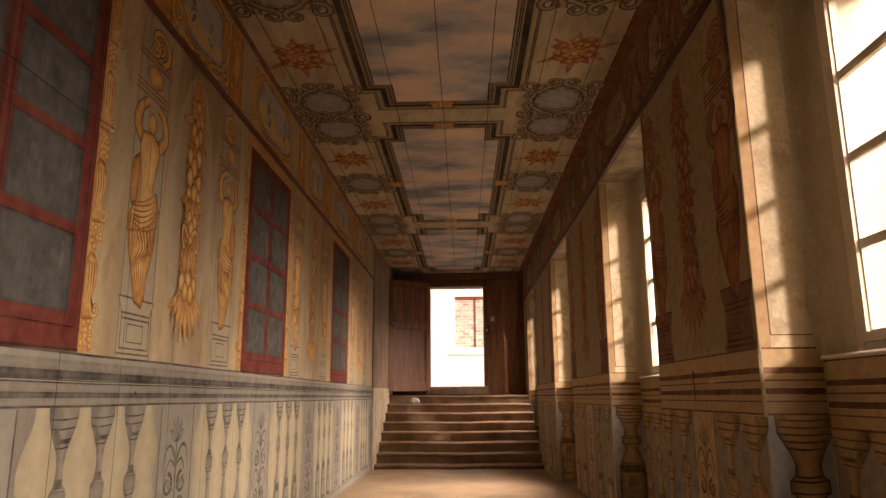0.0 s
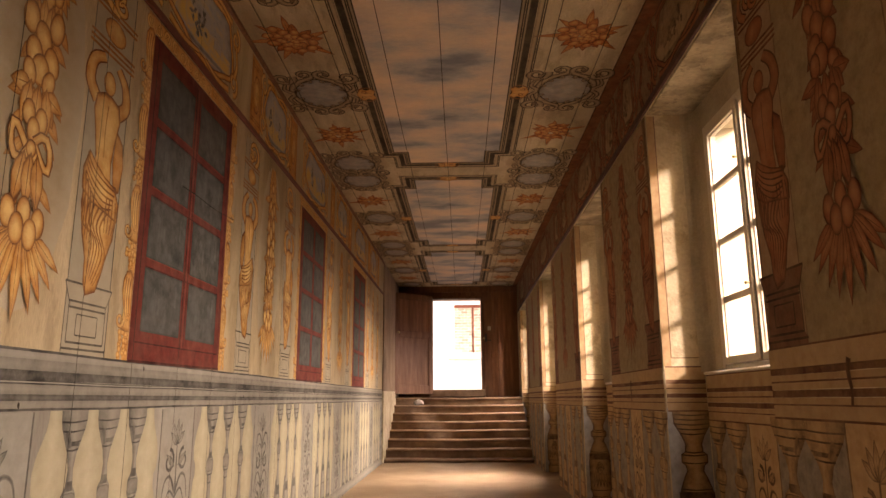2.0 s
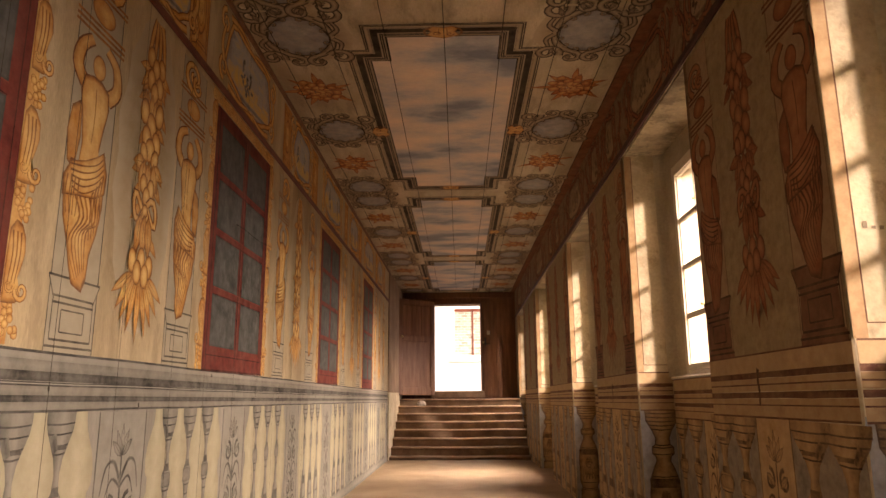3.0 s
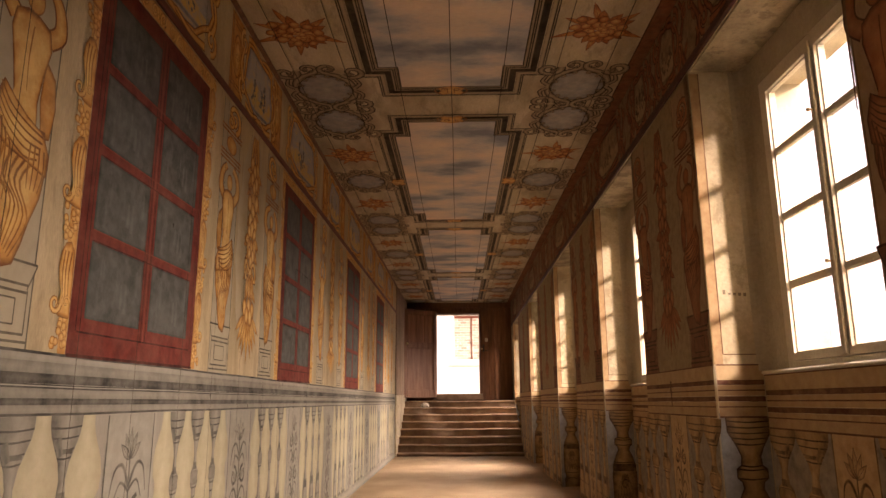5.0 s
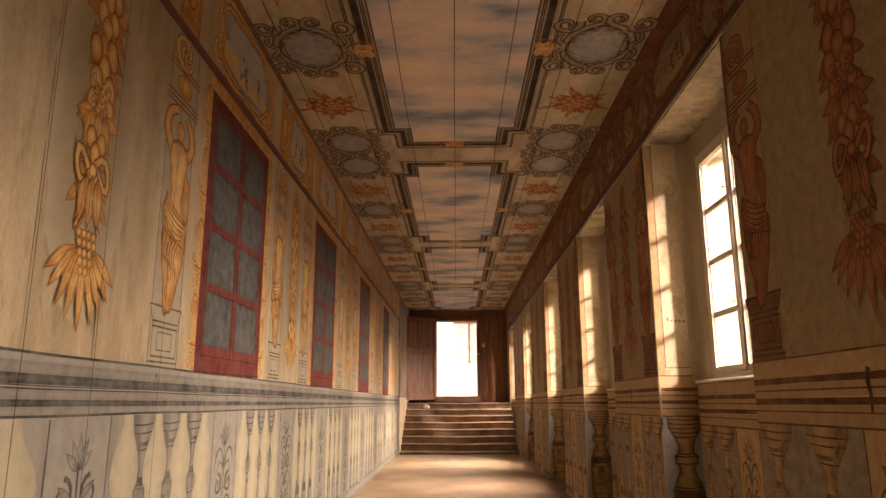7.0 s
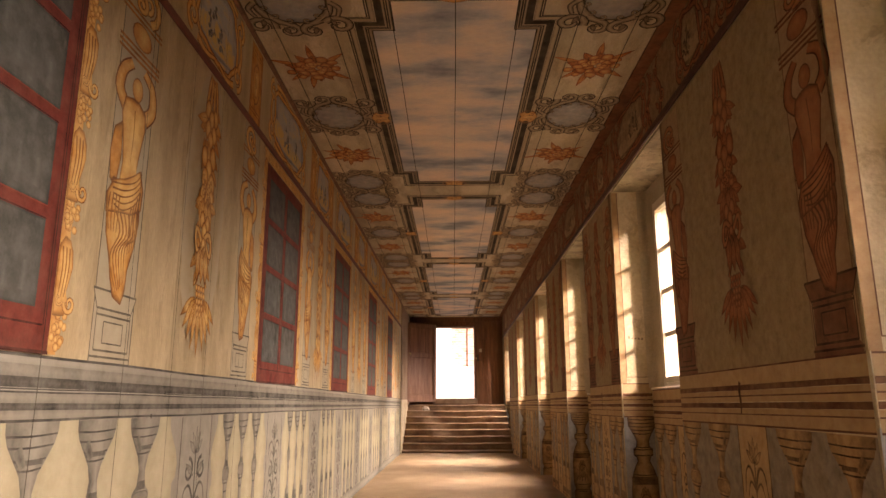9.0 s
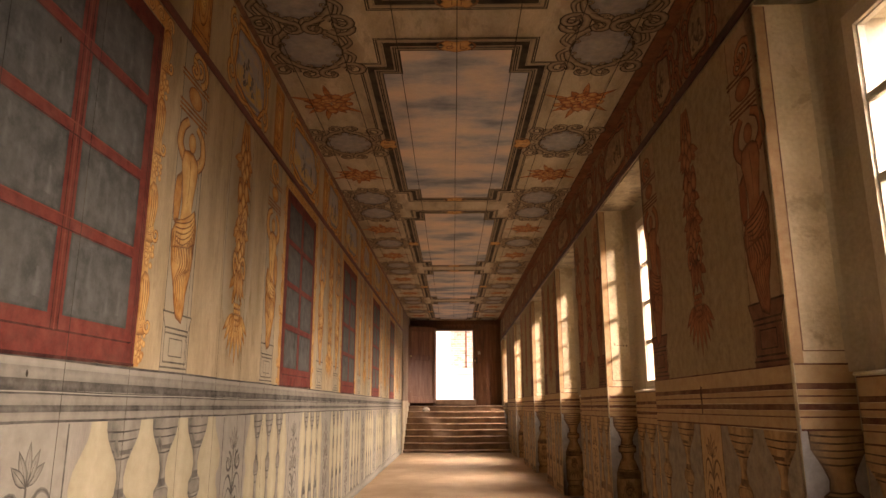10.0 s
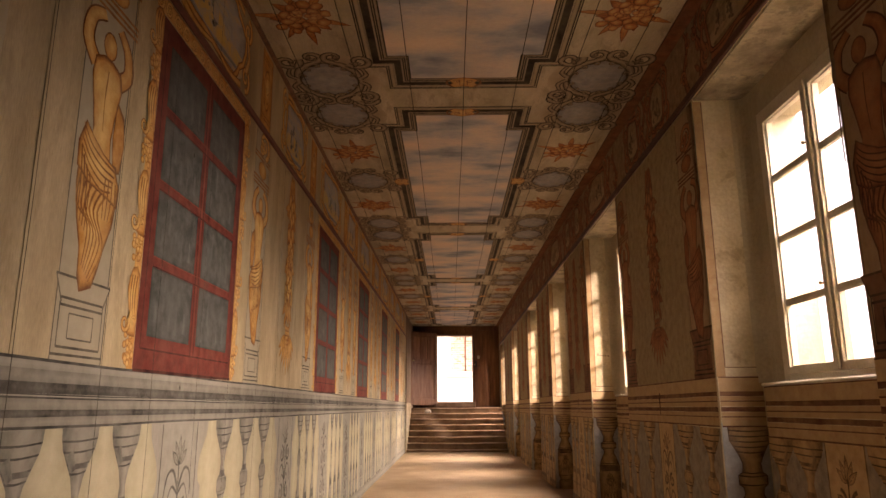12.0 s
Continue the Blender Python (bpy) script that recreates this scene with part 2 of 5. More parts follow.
def cloud_paint():
    m, n, l, p = nodes_of("painted_sky")
    geo = n.new("ShaderNodeNewGeometry")
    mp = n.new("ShaderNodeMapping")
    mp.inputs["Scale"].default_value = (0.75, 1.45, 1)
    l.new(geo.outputs["Position"], mp.inputs[0])
    a = n.new("ShaderNodeTexNoise")
    a.inputs["Scale"].default_value, a.inputs["Detail"].default_value, a.inputs["Roughness"].default_value = 1.5, 6, 0.55
    l.new(mp.outputs[0], a.inputs["Vector"])
    r = ramp(n, [(0.36, (0.19, 0.21, 0.25)), (0.46, (0.40, 0.39, 0.40)), (0.54, (0.59, 0.49, 0.41)), (0.66, (0.74, 0.57, 0.42))])
    l.new(a.outputs["Fac"], r.inputs[0])
    b = n.new("ShaderNodeTexNoise")
    b.inputs["Scale"].default_value, b.inputs["Detail"].default_value = 40, 4
    l.new(mp.outputs[0], b.inputs["Vector"])
    g = n.new("ShaderNodeMixRGB")
    g.blend_type = "OVERLAY"
    g.inputs[0].default_value = 0.16
    l.new(r.outputs[0], g.inputs[1])
    l.new(b.outputs["Fac"], g.inputs[2])
    l.new(g.outputs[0], p.inputs["Base Color"])
    p.inputs["Roughness"].default_value = 0.7
    return m


M_sky = cloud_paint()
# near-black core whose colour stands in for shadow in the board gaps
M_joint = surface("joint_gap_shadow", (0.03, 0.022, 0.015), (0.06, 0.045, 0.03), None, 6, 60, 0.9, 0)
M_glass = bpy.data.materials.new("window_glass")
M_glass.use_nodes = True
gn, gl = M_glass.node_tree.nodes, M_glass.node_tree.links
gn.remove(gn["Principled BSDF"])
g_t, g_g, g_m = gn.new("ShaderNodeBsdfTransparent"), gn.new("ShaderNodeBsdfGlossy"), gn.new("ShaderNodeMixShader")
g_g.inputs["Roughness"].default_value = 0.03
g_m.inputs[0].default_value = 0.05
gl.new(g_t.outputs[0], g_m.inputs[1])
gl.new(g_g.outputs[0], g_m.inputs[2])
gl.new(g_m.outputs[0], gn["Material Output"].inputs[0])
M_brass = surface("old_brass", (0.45, 0.33, 0.15), (0.60, 0.45, 0.22), None, 12, 80, 0.35, 0.1, metal=1.0)
M_sash_red = surface("weathered_red", (0.16, 0.05, 0.03), (0.22, 0.08, 0.05), None, 6, 40, 0.8, 0.3)
M_iron = surface("dark_iron", (0.05, 0.045, 0.04), (0.09, 0.08, 0.07), None, 12, 80, 0.5, 0.2, metal=0.8)
M_board_grey = surface("dado_grey_board", (0.25, 0.225, 0.168), (0.345, 0.31, 0.235), (0.18, 0.16, 0.12), 2.4, 70, 0.75, 0.12, (1, 3, 0.4), per_piece=0.07)


# flat painting on walls and ceiling
class Paint:
    """Collects flat painted shapes in a wall's plane: u along it, v across, each a hair proud of the one before."""

    def __init__(self, base=0.0025, step=0.00003):
        self.v, self.f, self.t, self.h, self.step = [], [], [], base, step

    def ring(self, pts, tone):
        i = len(self.v)
        self.v += [(p[0], p[1], self.h) for p in pts]
        self.t += [tone] * len(pts)
        return list(range(i, i + len(pts)))

    def up(self):
        self.h += self.step

    def shape(self, pts, rim=0.1, mid=0.5, core=0.8, inner=0.8, shift=(0, 0)):
        n = len(pts)
        cx, cy = sum(p[0] for p in pts) / n, sum(p[1] for p in pts) / n
        a = self.ring(pts, rim)
        b = self.ring([(cx + (x - cx) * inner, cy + (y - cy) * inner) for x, y in pts], mid)
        c = self.ring([(cx + shift[0], cy + shift[1])], core)[0]
        for i in range(n):
            j = (i + 1) % n
            self.f += [(a[i], a[j], b[j], b[i]), (b[i], b[j], c)]
        self.up()

    def blob(self, cx, cy, rx, ry, rot=0.0, n=12, rim=0.05, mid=0.5, core=0.9, inner=0.84, wob=0.0, rng=None):
        c, s, pts = math.cos(rot), math.sin(rot), []
        for i in range(n):
            a = 2 * math.pi * i / n
            k = 1 + (rng.uniform(-wob, wob) if rng else 0)
            x, y = rx * k * math.cos(a), ry * k * math.sin(a)
            pts.append((cx + c * x - s * y, cy + s * x + c * y))
        self.shape(pts, rim, mid, core, inner, (0.15 * rx, 0.15 * ry))

    def leaf(self, x, y, ang, ln, w, rim=0.05, mid=0.5, core=0.75):
        c, s = math.cos(ang), math.sin(ang)
        prof = ((0, 0.1), (0.25, 0.85), (0.5, 1.0), (0.75, 0.62), (1, 0.0), (0.75, -0.55), (0.5, -0.9), (0.25, -0.75))
        self.shape([(x + c * a * ln - s * b * w, y + s * a * ln + c * b * w) for a, b in prof], rim, mid, core, 0.78)
        self.stroke([(x + c * a * ln, y + s * a * ln) for a in (0.05, 0.45, 0.85)], w * 0.14, w * 0.05, rim + 0.1)

    def stroke(self, pts, w0, w1=None, tone=0.0, edge=None, closed=False):
        w1 = w0 if w1 is None else w1
        edge = tone if edge is None else edge
        if not closed and 3 <= len(pts) <= 8 and len(pts) > 2 and abs((pts[1][0] - pts[0][0]) * (pts[-1][1] - pts[0][1]) - (pts[1][1] - pts[0][1]) * (pts[-1][0] - pts[0][0])) > 1e-7:
            q = [pts[0]] + list(pts) + [pts[-1]]
            fine = []
            for i in range(1, len(q) - 2):
                for k in range(4):
                    t = k / 4
                    fine.append(tuple(0.5 * (2 * q[i][c] + (q[i + 1][c] - q[i - 1][c]) * t + (2 * q[i - 1][c] - 5 * q[i][c] + 4 * q[i + 1][c] - q[i + 2][c]) * t * t + (3 * q[i][c] - q[i - 1][c] - 3 * q[i + 1][c] + q[i + 2][c]) * t ** 3) for c in (0, 1)))
            pts = fine + [pts[-1]]
        n, rows = len(pts), []
        for i, (x, y) in enumerate(pts):
            p, q = (pts[i - 1], pts[(i + 1) % n]) if closed else (pts[max(i - 1, 0)], pts[min(i + 1, n - 1)])
            d1 = Vector((x - p[0], y - p[1]))
            d2 = Vector((q[0] - x, q[1] - y))
            d1 = d1.normalized() if d1.length > 1e-9 else d2.normalized()
            d2 = d2.normalized() if d2.length > 1e-9 else d1
            m = d1 + d2
            m = m.normalized() if m.length > 1e-6 else d1
            k = 1 / max(0.5, m.dot(d1))
            nx, ny, w = -m.y * k, m.x * k, (w0 + (w1 - w0) * i / max(1, n - 1)) / 2
            rows.append(self.ring([(x + nx * w, y + ny * w)], edge) + self.ring([(x, y)], tone) + self.ring([(x - nx * w, y - ny * w)], edge))
        for i in range(n if closed else n - 1):
            a, b = rows[i], rows[(i + 1) % n]
            self.f += [(a[0], b[0], b[1], a[1]), (a[1], b[1], b[2], a[2])]
        self.up()

    def cord(self, pts, w0, w1=None, tone=0.75, dark=-0.15, rim=0.007):
        """A light stroke with crisp dark outlines."""
        w1 = w0 if w1 is None else w1
        self.stroke(pts, w0 + 2 * rim, w1 + 2 * rim, dark)
        self.stroke(pts, w0, w1, tone + 0.1, tone - 0.17)

    def rect(self, u0, u1, v0, v1, tone=0.5, edge=None):
        if edge is None:
            q = self.ring([(u0, v0), (u1, v0), (u1, v1), (u0, v1)], tone)
            self.f.append(tuple(q))
            self.up()
        else:
            self.shape([(u0, v0), (u1, v0), (u1, v1), (u0, v1)], edge, tone, tone, 0.85)

    def line(self, u0, v0, u1, v1, w, tone=0.0):
        self.stroke([(u0, v0), ((u0 + u1) / 2, (v0 + v1) / 2), (u1, v1)], w, w, tone)

    def scroll(self, cx, cy, r, start, turns, hand, w, tone=0.6, edge=0.05, tail=0.0):
        pts = []
        n = max(9, int(turns * 12))
        if tail:
            a = start
            pts.append((cx + r * math.cos(a) - hand * -math.sin(a) * tail, cy + r * math.sin(a) - hand * math.cos(a) * tail))
        for i in range(n + 1):
            k = i / n
            a = start + hand * turns * 2 * math.pi * k
            rr = r * (1 - 0.82 * k)
            pts.append((cx + rr * math.cos(a), cy + rr * math.sin(a)))
        self.cord(pts, w * 0.8, w * 0.34, tone, edge - 0.1, w * 0.14)

    def mesh(self, name, place, material):
        """place: maps (u, v, h) to the world."""
        me = bpy.data.meshes.new(name)
        me.from_pydata([place(*p) for p in self.v], [], self.f)
        at = me.attributes.new("pigment", "FLOAT", "POINT")
        at.data.foreach_set("value", self.t)
        me.materials.append(material)
        return me


def on_west(u, v, h):
    return (h, u, v)


def on_east(u, v, h):
    return (-h, u, v)


def on_north(u, v, h):
    return (u, -h, v)


def on_ceiling(u, v, h):
    return (u, v, -h)


def hang(name, me, parent, at, label=""):
    ob = new(name, me)
    ob.parent = parent
    ob.location = at
    if label:
        ob["label"] = label
    return ob


# floor, sloped a little towards the steps to fit the camera's view
def floor_z(y):
    return FALL * (12.1 - y)


bm = bmesh.new()
ys = [YB - 0.4 + i * (12.2 - YB + 0.4) / 40 for i in range(41)]
xs = [XL - 0.5 + i * (OX + 0.5 - XL) / 10 for i in range(11)]
rng = random.Random(4)
grid = [[bm.verts.new((x, y, floor_z(y) + rng.uniform(-0.006, 0.006))) for x in xs] for y in ys]
for j in range(40):
    for i in range(10):
        bm.faces.new((grid[j][i], grid[j][i + 1], grid[j + 1][i + 1], grid[j + 1][i])).smooth = True
geo_b = bmesh.ops.extrude_face_region(bm, geom=list(bm.faces))
bmesh.ops.translate(bm, verts=[v for v in geo_b["geom"] if isinstance(v, bmesh.types.BMVert)], vec=(0, 0, -0.3))
bmesh.ops.recalc_face_normals(bm, faces=list(bm.faces))
floor = tagged(part("floor", bm, M_floor), "worn brown earthen corridor floor, faintly uneven", "floor", kind="structure")

# east wall with its niches
wall_east = tagged(new("wall_east"), "ochre plaster wall with deep window niches and faded red murals", "wall", kind="structure")
edges = [YB] + [e for n in NICHES for e in n] + [YE]


def slope_box(name, x0, x1, y0, y1, low, high, material, parent, label="", bevel=0.0, n=1):
    """A beam along the wall whose lower and upper faces follow low(y) and high(y)."""
    bm = bmesh.new()
    rings = []
    for k in range(n + 1):
        y = y0 + (y1 - y0) * k / n
        rings.append([bm.verts.new(p) for p in ((x0, y, low(y)), (x1, y, low(y)), (x1, y, high(y)), (x0, y, high(y)))])
    for p, q in zip(rings, rings[1:]):
        for i in range(4):
            bm.faces.new((p[i], q[i], q[(i + 1) % 4], p[(i + 1) % 4]))
    bm.faces.new(rings[0]), bm.faces.new(rings[-1])
    bmesh.ops.recalc_face_normals(bm, faces=list(bm.faces))
    if bevel:
        soften(bm, bevel)
    return part(name, bm, material, parent, label)


for i in range(0, len(edges), 2):
    slope_box("pier", XR, OX, edges[i], edges[i + 1], lambda y: -0.1, lintel, M_plaster, wall_east, bevel=0.008)
slope_box("upper_wall", XR, OX, YB, YE, lambda y: lintel(y) + 0.002, lambda y: ZC, M_plaster, wall_east, bevel=0.004)
for a, b in NICHES:
    c, h = (a + b) / 2 + WIN_SHIFT, WIN_W / 2
    dz = -FALL * c
    slope_box("parapet", PX, OX, a + 0.002, b - 0.002, lambda y: -0.1, sill, M_plaster, wall_east, bevel=0.012)
    slope_box("sill_board", PX - 0.016, NX + 0.03, a + 0.003, b - 0.003, lambda y: sill(y) + 0.001, lambda y: sill(y) + 0.022, M_frame, wall_east, "worn pale window sill", 0.007)
    # pale jambs and head round the window, with a rounded fillet against the reveals
    for s, y_out, y_in in ((1, b, c + h), (-1, a, c - h)):
        bm = bmesh.new()
        prof = [(NX - 0.085, y_out - s * 0.002), (NX - 0.055, y_out - s * 0.006), (NX - 0.030, y_out - s * 0.018), (NX - 0.010, y_out - s * 0.040), (NX, y_out - s * 0.075), (NX, y_in), (OX, y_in), (OX, y_out - s * 0.002)]
        lo = [bm.verts.new((x, y, sill(y) + 0.023)) for x, y in prof]
        hi = [bm.verts.new((x, y, lintel(y) - 0.013)) for x, y in prof]
        bm.faces.new(lo), bm.faces.new(hi)
        for i in range(8):
            bm.faces.new((lo[i], lo[(i + 1) % 8], hi[(i + 1) % 8], hi[i]))
        bmesh.ops.recalc_face_normals(bm, faces=list(bm.faces))
        part("window_jamb", bm, M_jamb, wall_east)
    slope_box("window_head", NX, OX, c - h, c + h, lambda y: WIN_Z1 + dz, lambda y: lintel(y) - 0.013, M_jamb, wall_east)

# separate darker slabs: dirt and the soffits' shade both put into the colour
M_soffit = surface("dirty_shaded_soffit_plaster", (0.17, 0.125, 0.075), (0.40, 0.325, 0.21), (0.09, 0.065, 0.04), 5.0, 45, 0.9, 0.5, grime=0.95)
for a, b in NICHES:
    slope_box("soffit", XR + 0.012, NX + 0.1, a + 0.004, b - 0.004, lambda y: lintel(y) - 0.012, lambda y: lintel(y) + 0.001, M_soffit, wall_east, "flaking dirty plaster soffit, darkened for its shade")

# west wall: a core with painted boards on it
wall_west = tagged(new("wall_west"), "boarded wall painted with mock windows, garlands and a balustrade", "wall", kind="structure")
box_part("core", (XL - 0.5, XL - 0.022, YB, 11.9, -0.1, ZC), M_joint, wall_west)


def corn(y):
    return 1.457 + 0.0088 * (3.0 - y)


M_brownwash = surface("brown_limewash", (0.20, 0.13, 0.075), (0.30, 0.205, 0.125), (0.12, 0.075, 0.045), 2.5, 45, 0.8, 0.3, grime=0.7)
wall_west_end = tagged(new("wall_west_end"), "plain plaster wall beside the steps, brown above", "wall", kind="structure")
box_part("lower_plaster", (XL - 0.5, XL + 0.03, 11.9, YE, -0.1, 1.36), M_plaster, wall_west_end, bevel=0.006)
box_part("upper_plaster", (XL - 0.5, XL + 0.02, 11.9, YE, 1.361, ZC), M_brownwash, wall_west_end, "brown limewashed plaster", 0.004)
wall_south = tagged(box_part("wall_south", (XL - 0.5, OX, YB - 0.4, YB, -0.1, ZC), M_plaster), "plain ochre plaster end wall", "wall", kind="structure")

# west wall murals
RNG = random.Random(11)
JOINTS = [-5.49 + 0.51 * k + RNG.uniform(-0.05, 0.05) for k in range(-9, 34)]
JOINTS = [YB] + [j for j in JOINTS if YB + 0.2 < j < 11.6] + [11.9]
for a, b in zip(JOINTS, JOINTS[1:]):
    m = corn((a + b) / 2) - 0.21
    box_part("board", (XL - 0.022, XL, a + 0.0015, b - 0.0015, m, ZC), M_board, wall_west)
    box_part("dado_board", (XL - 0.022, XL, a + 0.0015, b - 0.0015, -0.1, m - 0.001), M_board_grey, wall_west)

WINDOWS = [(-8.75, -7.55), (-5.20, -3.96), (-1.43, -0.23), (1.57, 2.77), (4.85, 6.03), (8.15, 9.33)]
GARLANDS = [-6.5, -2.62, 0.71, 3.82, 7.1, 10.3]
FIGURES = [(-7.2, 1), (-5.62, -1), (-3.52, 1), (-1.83, -1), (0.2, 1), (1.2, -1), (3.25, 1), (4.42, -1), (6.40, 1), (7.72, -1), (9.72, 1), (11.0, -1)]


def garland(seed, height, palette, place):
    """A hanging string of fruit, pods and leaves with a ribbon bow and a fan of long leaves at its foot."""
    r, p, H = random.Random(seed), Paint(), height
    kind = seed % 3

    def burst(v, n, ln, lo, hi, w=0.034):
        for k in range(n):
            a = -math.pi / 2 + lo + (hi - lo) * k / max(1, n - 1) + r.uniform(-0.12, 0.12)
            p.leaf(0.035 * math.cos(a), v, a, ln * r.uniform(0.8, 1.15), w * r.uniform(0.8, 1.1), 0.06, 0.5, 0.82)

    def fruit(u, v, a, b, rot=0.0):
        p.blob(u, v, a + 0.005, b + 0.005, rot, 18, 0.06, 0.06, 0.06)
        p.blob(u, v, a, b, rot, 18, 0.22, 0.62, 1.05, 0.78)

    # back leaves along the whole string
    for k in range(22):
        v = H * (0.30 + 0.60 * k / 21)
        sd = 1 if k % 2 else -1
        p.leaf(sd * r.uniform(0.02, 0.06), v, -math.pi / 2 + sd * r.uniform(0.25, 1.15), r.uniform(0.11, 0.16), r.uniform(0.026, 0.036), 0.08, 0.40, 0.66)
    for k in range(4):
        u = -0.06 + 0.04 * k
        p.cord([(u * 0.5, H * 1.0), (u, H * 0.95), (u * 1.4, H * 0.87)], 0.036, 0.026, 0.60)
    burst(H * 0.84, 6, 0.17, -1.25, 1.25)
    for u, v in ((-0.06, 0.87), (0.06, 0.86), (0.0, 0.845), (-0.045, 0.80), (0.05, 0.795), (0.0, 0.765)):
        fruit(u, H * v, 0.038, 0.054, u * 3)
    if kind == 1:
        for k in range(10):
            a = 2 * math.pi * k / 10
            p.leaf(0.03 * math.cos(a), H * 0.90 + 0.03 * math.sin(a), a, 0.085, 0.024, 0.06, 0.55, 0.85)
        fruit(0, H * 0.90, 0.040, 0.040)
    # pods and large fruit
    for u, a in ((-0.07, 0.25), (0.065, -0.2), (-0.02, 0.05), (0.03, -0.1), (-0.10, 0.5)):
        p.leaf(u, H * 0.76, -math.pi / 2 + a * 0.5, 0.19, 0.032, 0.06, 0.55, 0.85)
    for u, v, a, b in ((-0.07, 0.69, 0.044, 0.062), (0.06, 0.70, 0.042, 0.066), (0.0, 0.665, 0.046, 0.064), (-0.055, 0.615, 0.046, 0.062), (0.058, 0.62, 0.044, 0.060), (0.0, 0.575, 0.050, 0.060), (0.07, 0.565, 0.034, 0.05), (-0.07, 0.555, 0.034, 0.05)):
        fruit(u + r.uniform(-0.014, 0.014), H * v + r.uniform(-0.015, 0.015), a, b, r.uniform(-0.4, 0.4))
    if kind == 2:
        for k in range(34):
            q = k / 34
            p.blob(r.uniform(-1, 1) * 0.085 * (1 - 0.6 * q), H * (0.62 - 0.12 * q), 0.018, 0.019, 0, 10, -0.1, 0.5, 0.95, 0.72)
    burst(H * 0.535, 2, 0.15, -1.35, -0.75, 0.042)
    burst(H * 0.535, 2, 0.14, 0.75, 1.35, 0.042)
    for k in range(3):
        p.leaf(0.045 * (k - 1), H * 0.55, -math.pi / 2 + 0.16 * (k - 1), 0.20, 0.036, 0.06, 0.55, 0.85)
    for u, v in ((-0.035, 0.47), (0.04, 0.465), (0.0, 0.435)):
        fruit(u, H * v, 0.034, 0.048)
    # ribbon bow
    for s in (-1, 1):
        loop = [(s * (0.012 + 0.105 * math.sin(math.pi * k / 8)), H * 0.395 + 0.062 * math.sin(2 * math.pi * k / 8 + 0.4 * s)) for k in range(9)]
        p.cord(loop, 0.028, 0.024, 0.72)
        p.cord([(s * 0.01, H * 0.39), (s * 0.05, H * 0.35), (s * 0.035, H * 0.30), (s * 0.085, H * 0.245)], 0.034, 0.014, 0.72)
    fruit(0, H * 0.392, 0.026, 0.03)
    for k in range(3):
        p.leaf(0.036 * (k - 1), H * 0.385, -math.pi / 2 + 0.15 * (k - 1), 0.22, 0.042, -0.1, 0.5, 0.8)
    # foot: fruit over a fan of long pointed leaves
    for k in range(9):
        a = -math.pi / 2 + (k - 4) * 0.24 + r.uniform(-0.05, 0.05)
        p.leaf(0.016 * (k - 4), H * 0.205, a, H * 0.205 * (1 - 0.085 * abs(k - 4)), 0.030, 0.04, 0.55, 0.92)
    if kind == 2:
        for row in range(5):
            for q in range(4 - row // 2):
                p.blob((q - 1.5 + 0.25 * row) * 0.034, H * (0.235 - 0.022 * row), 0.019, 0.02, 0, 10, -0.1, 0.5, 0.95, 0.72)
    else:
        for u, v in ((-0.085, 0.235), (0.085, 0.23), (0.0, 0.245), (-0.03, 0.205), (0.045, 0.20)):
            fruit(u, H * v, 0.037, 0.056)
    return p.mesh("painted_garland", place, palette)


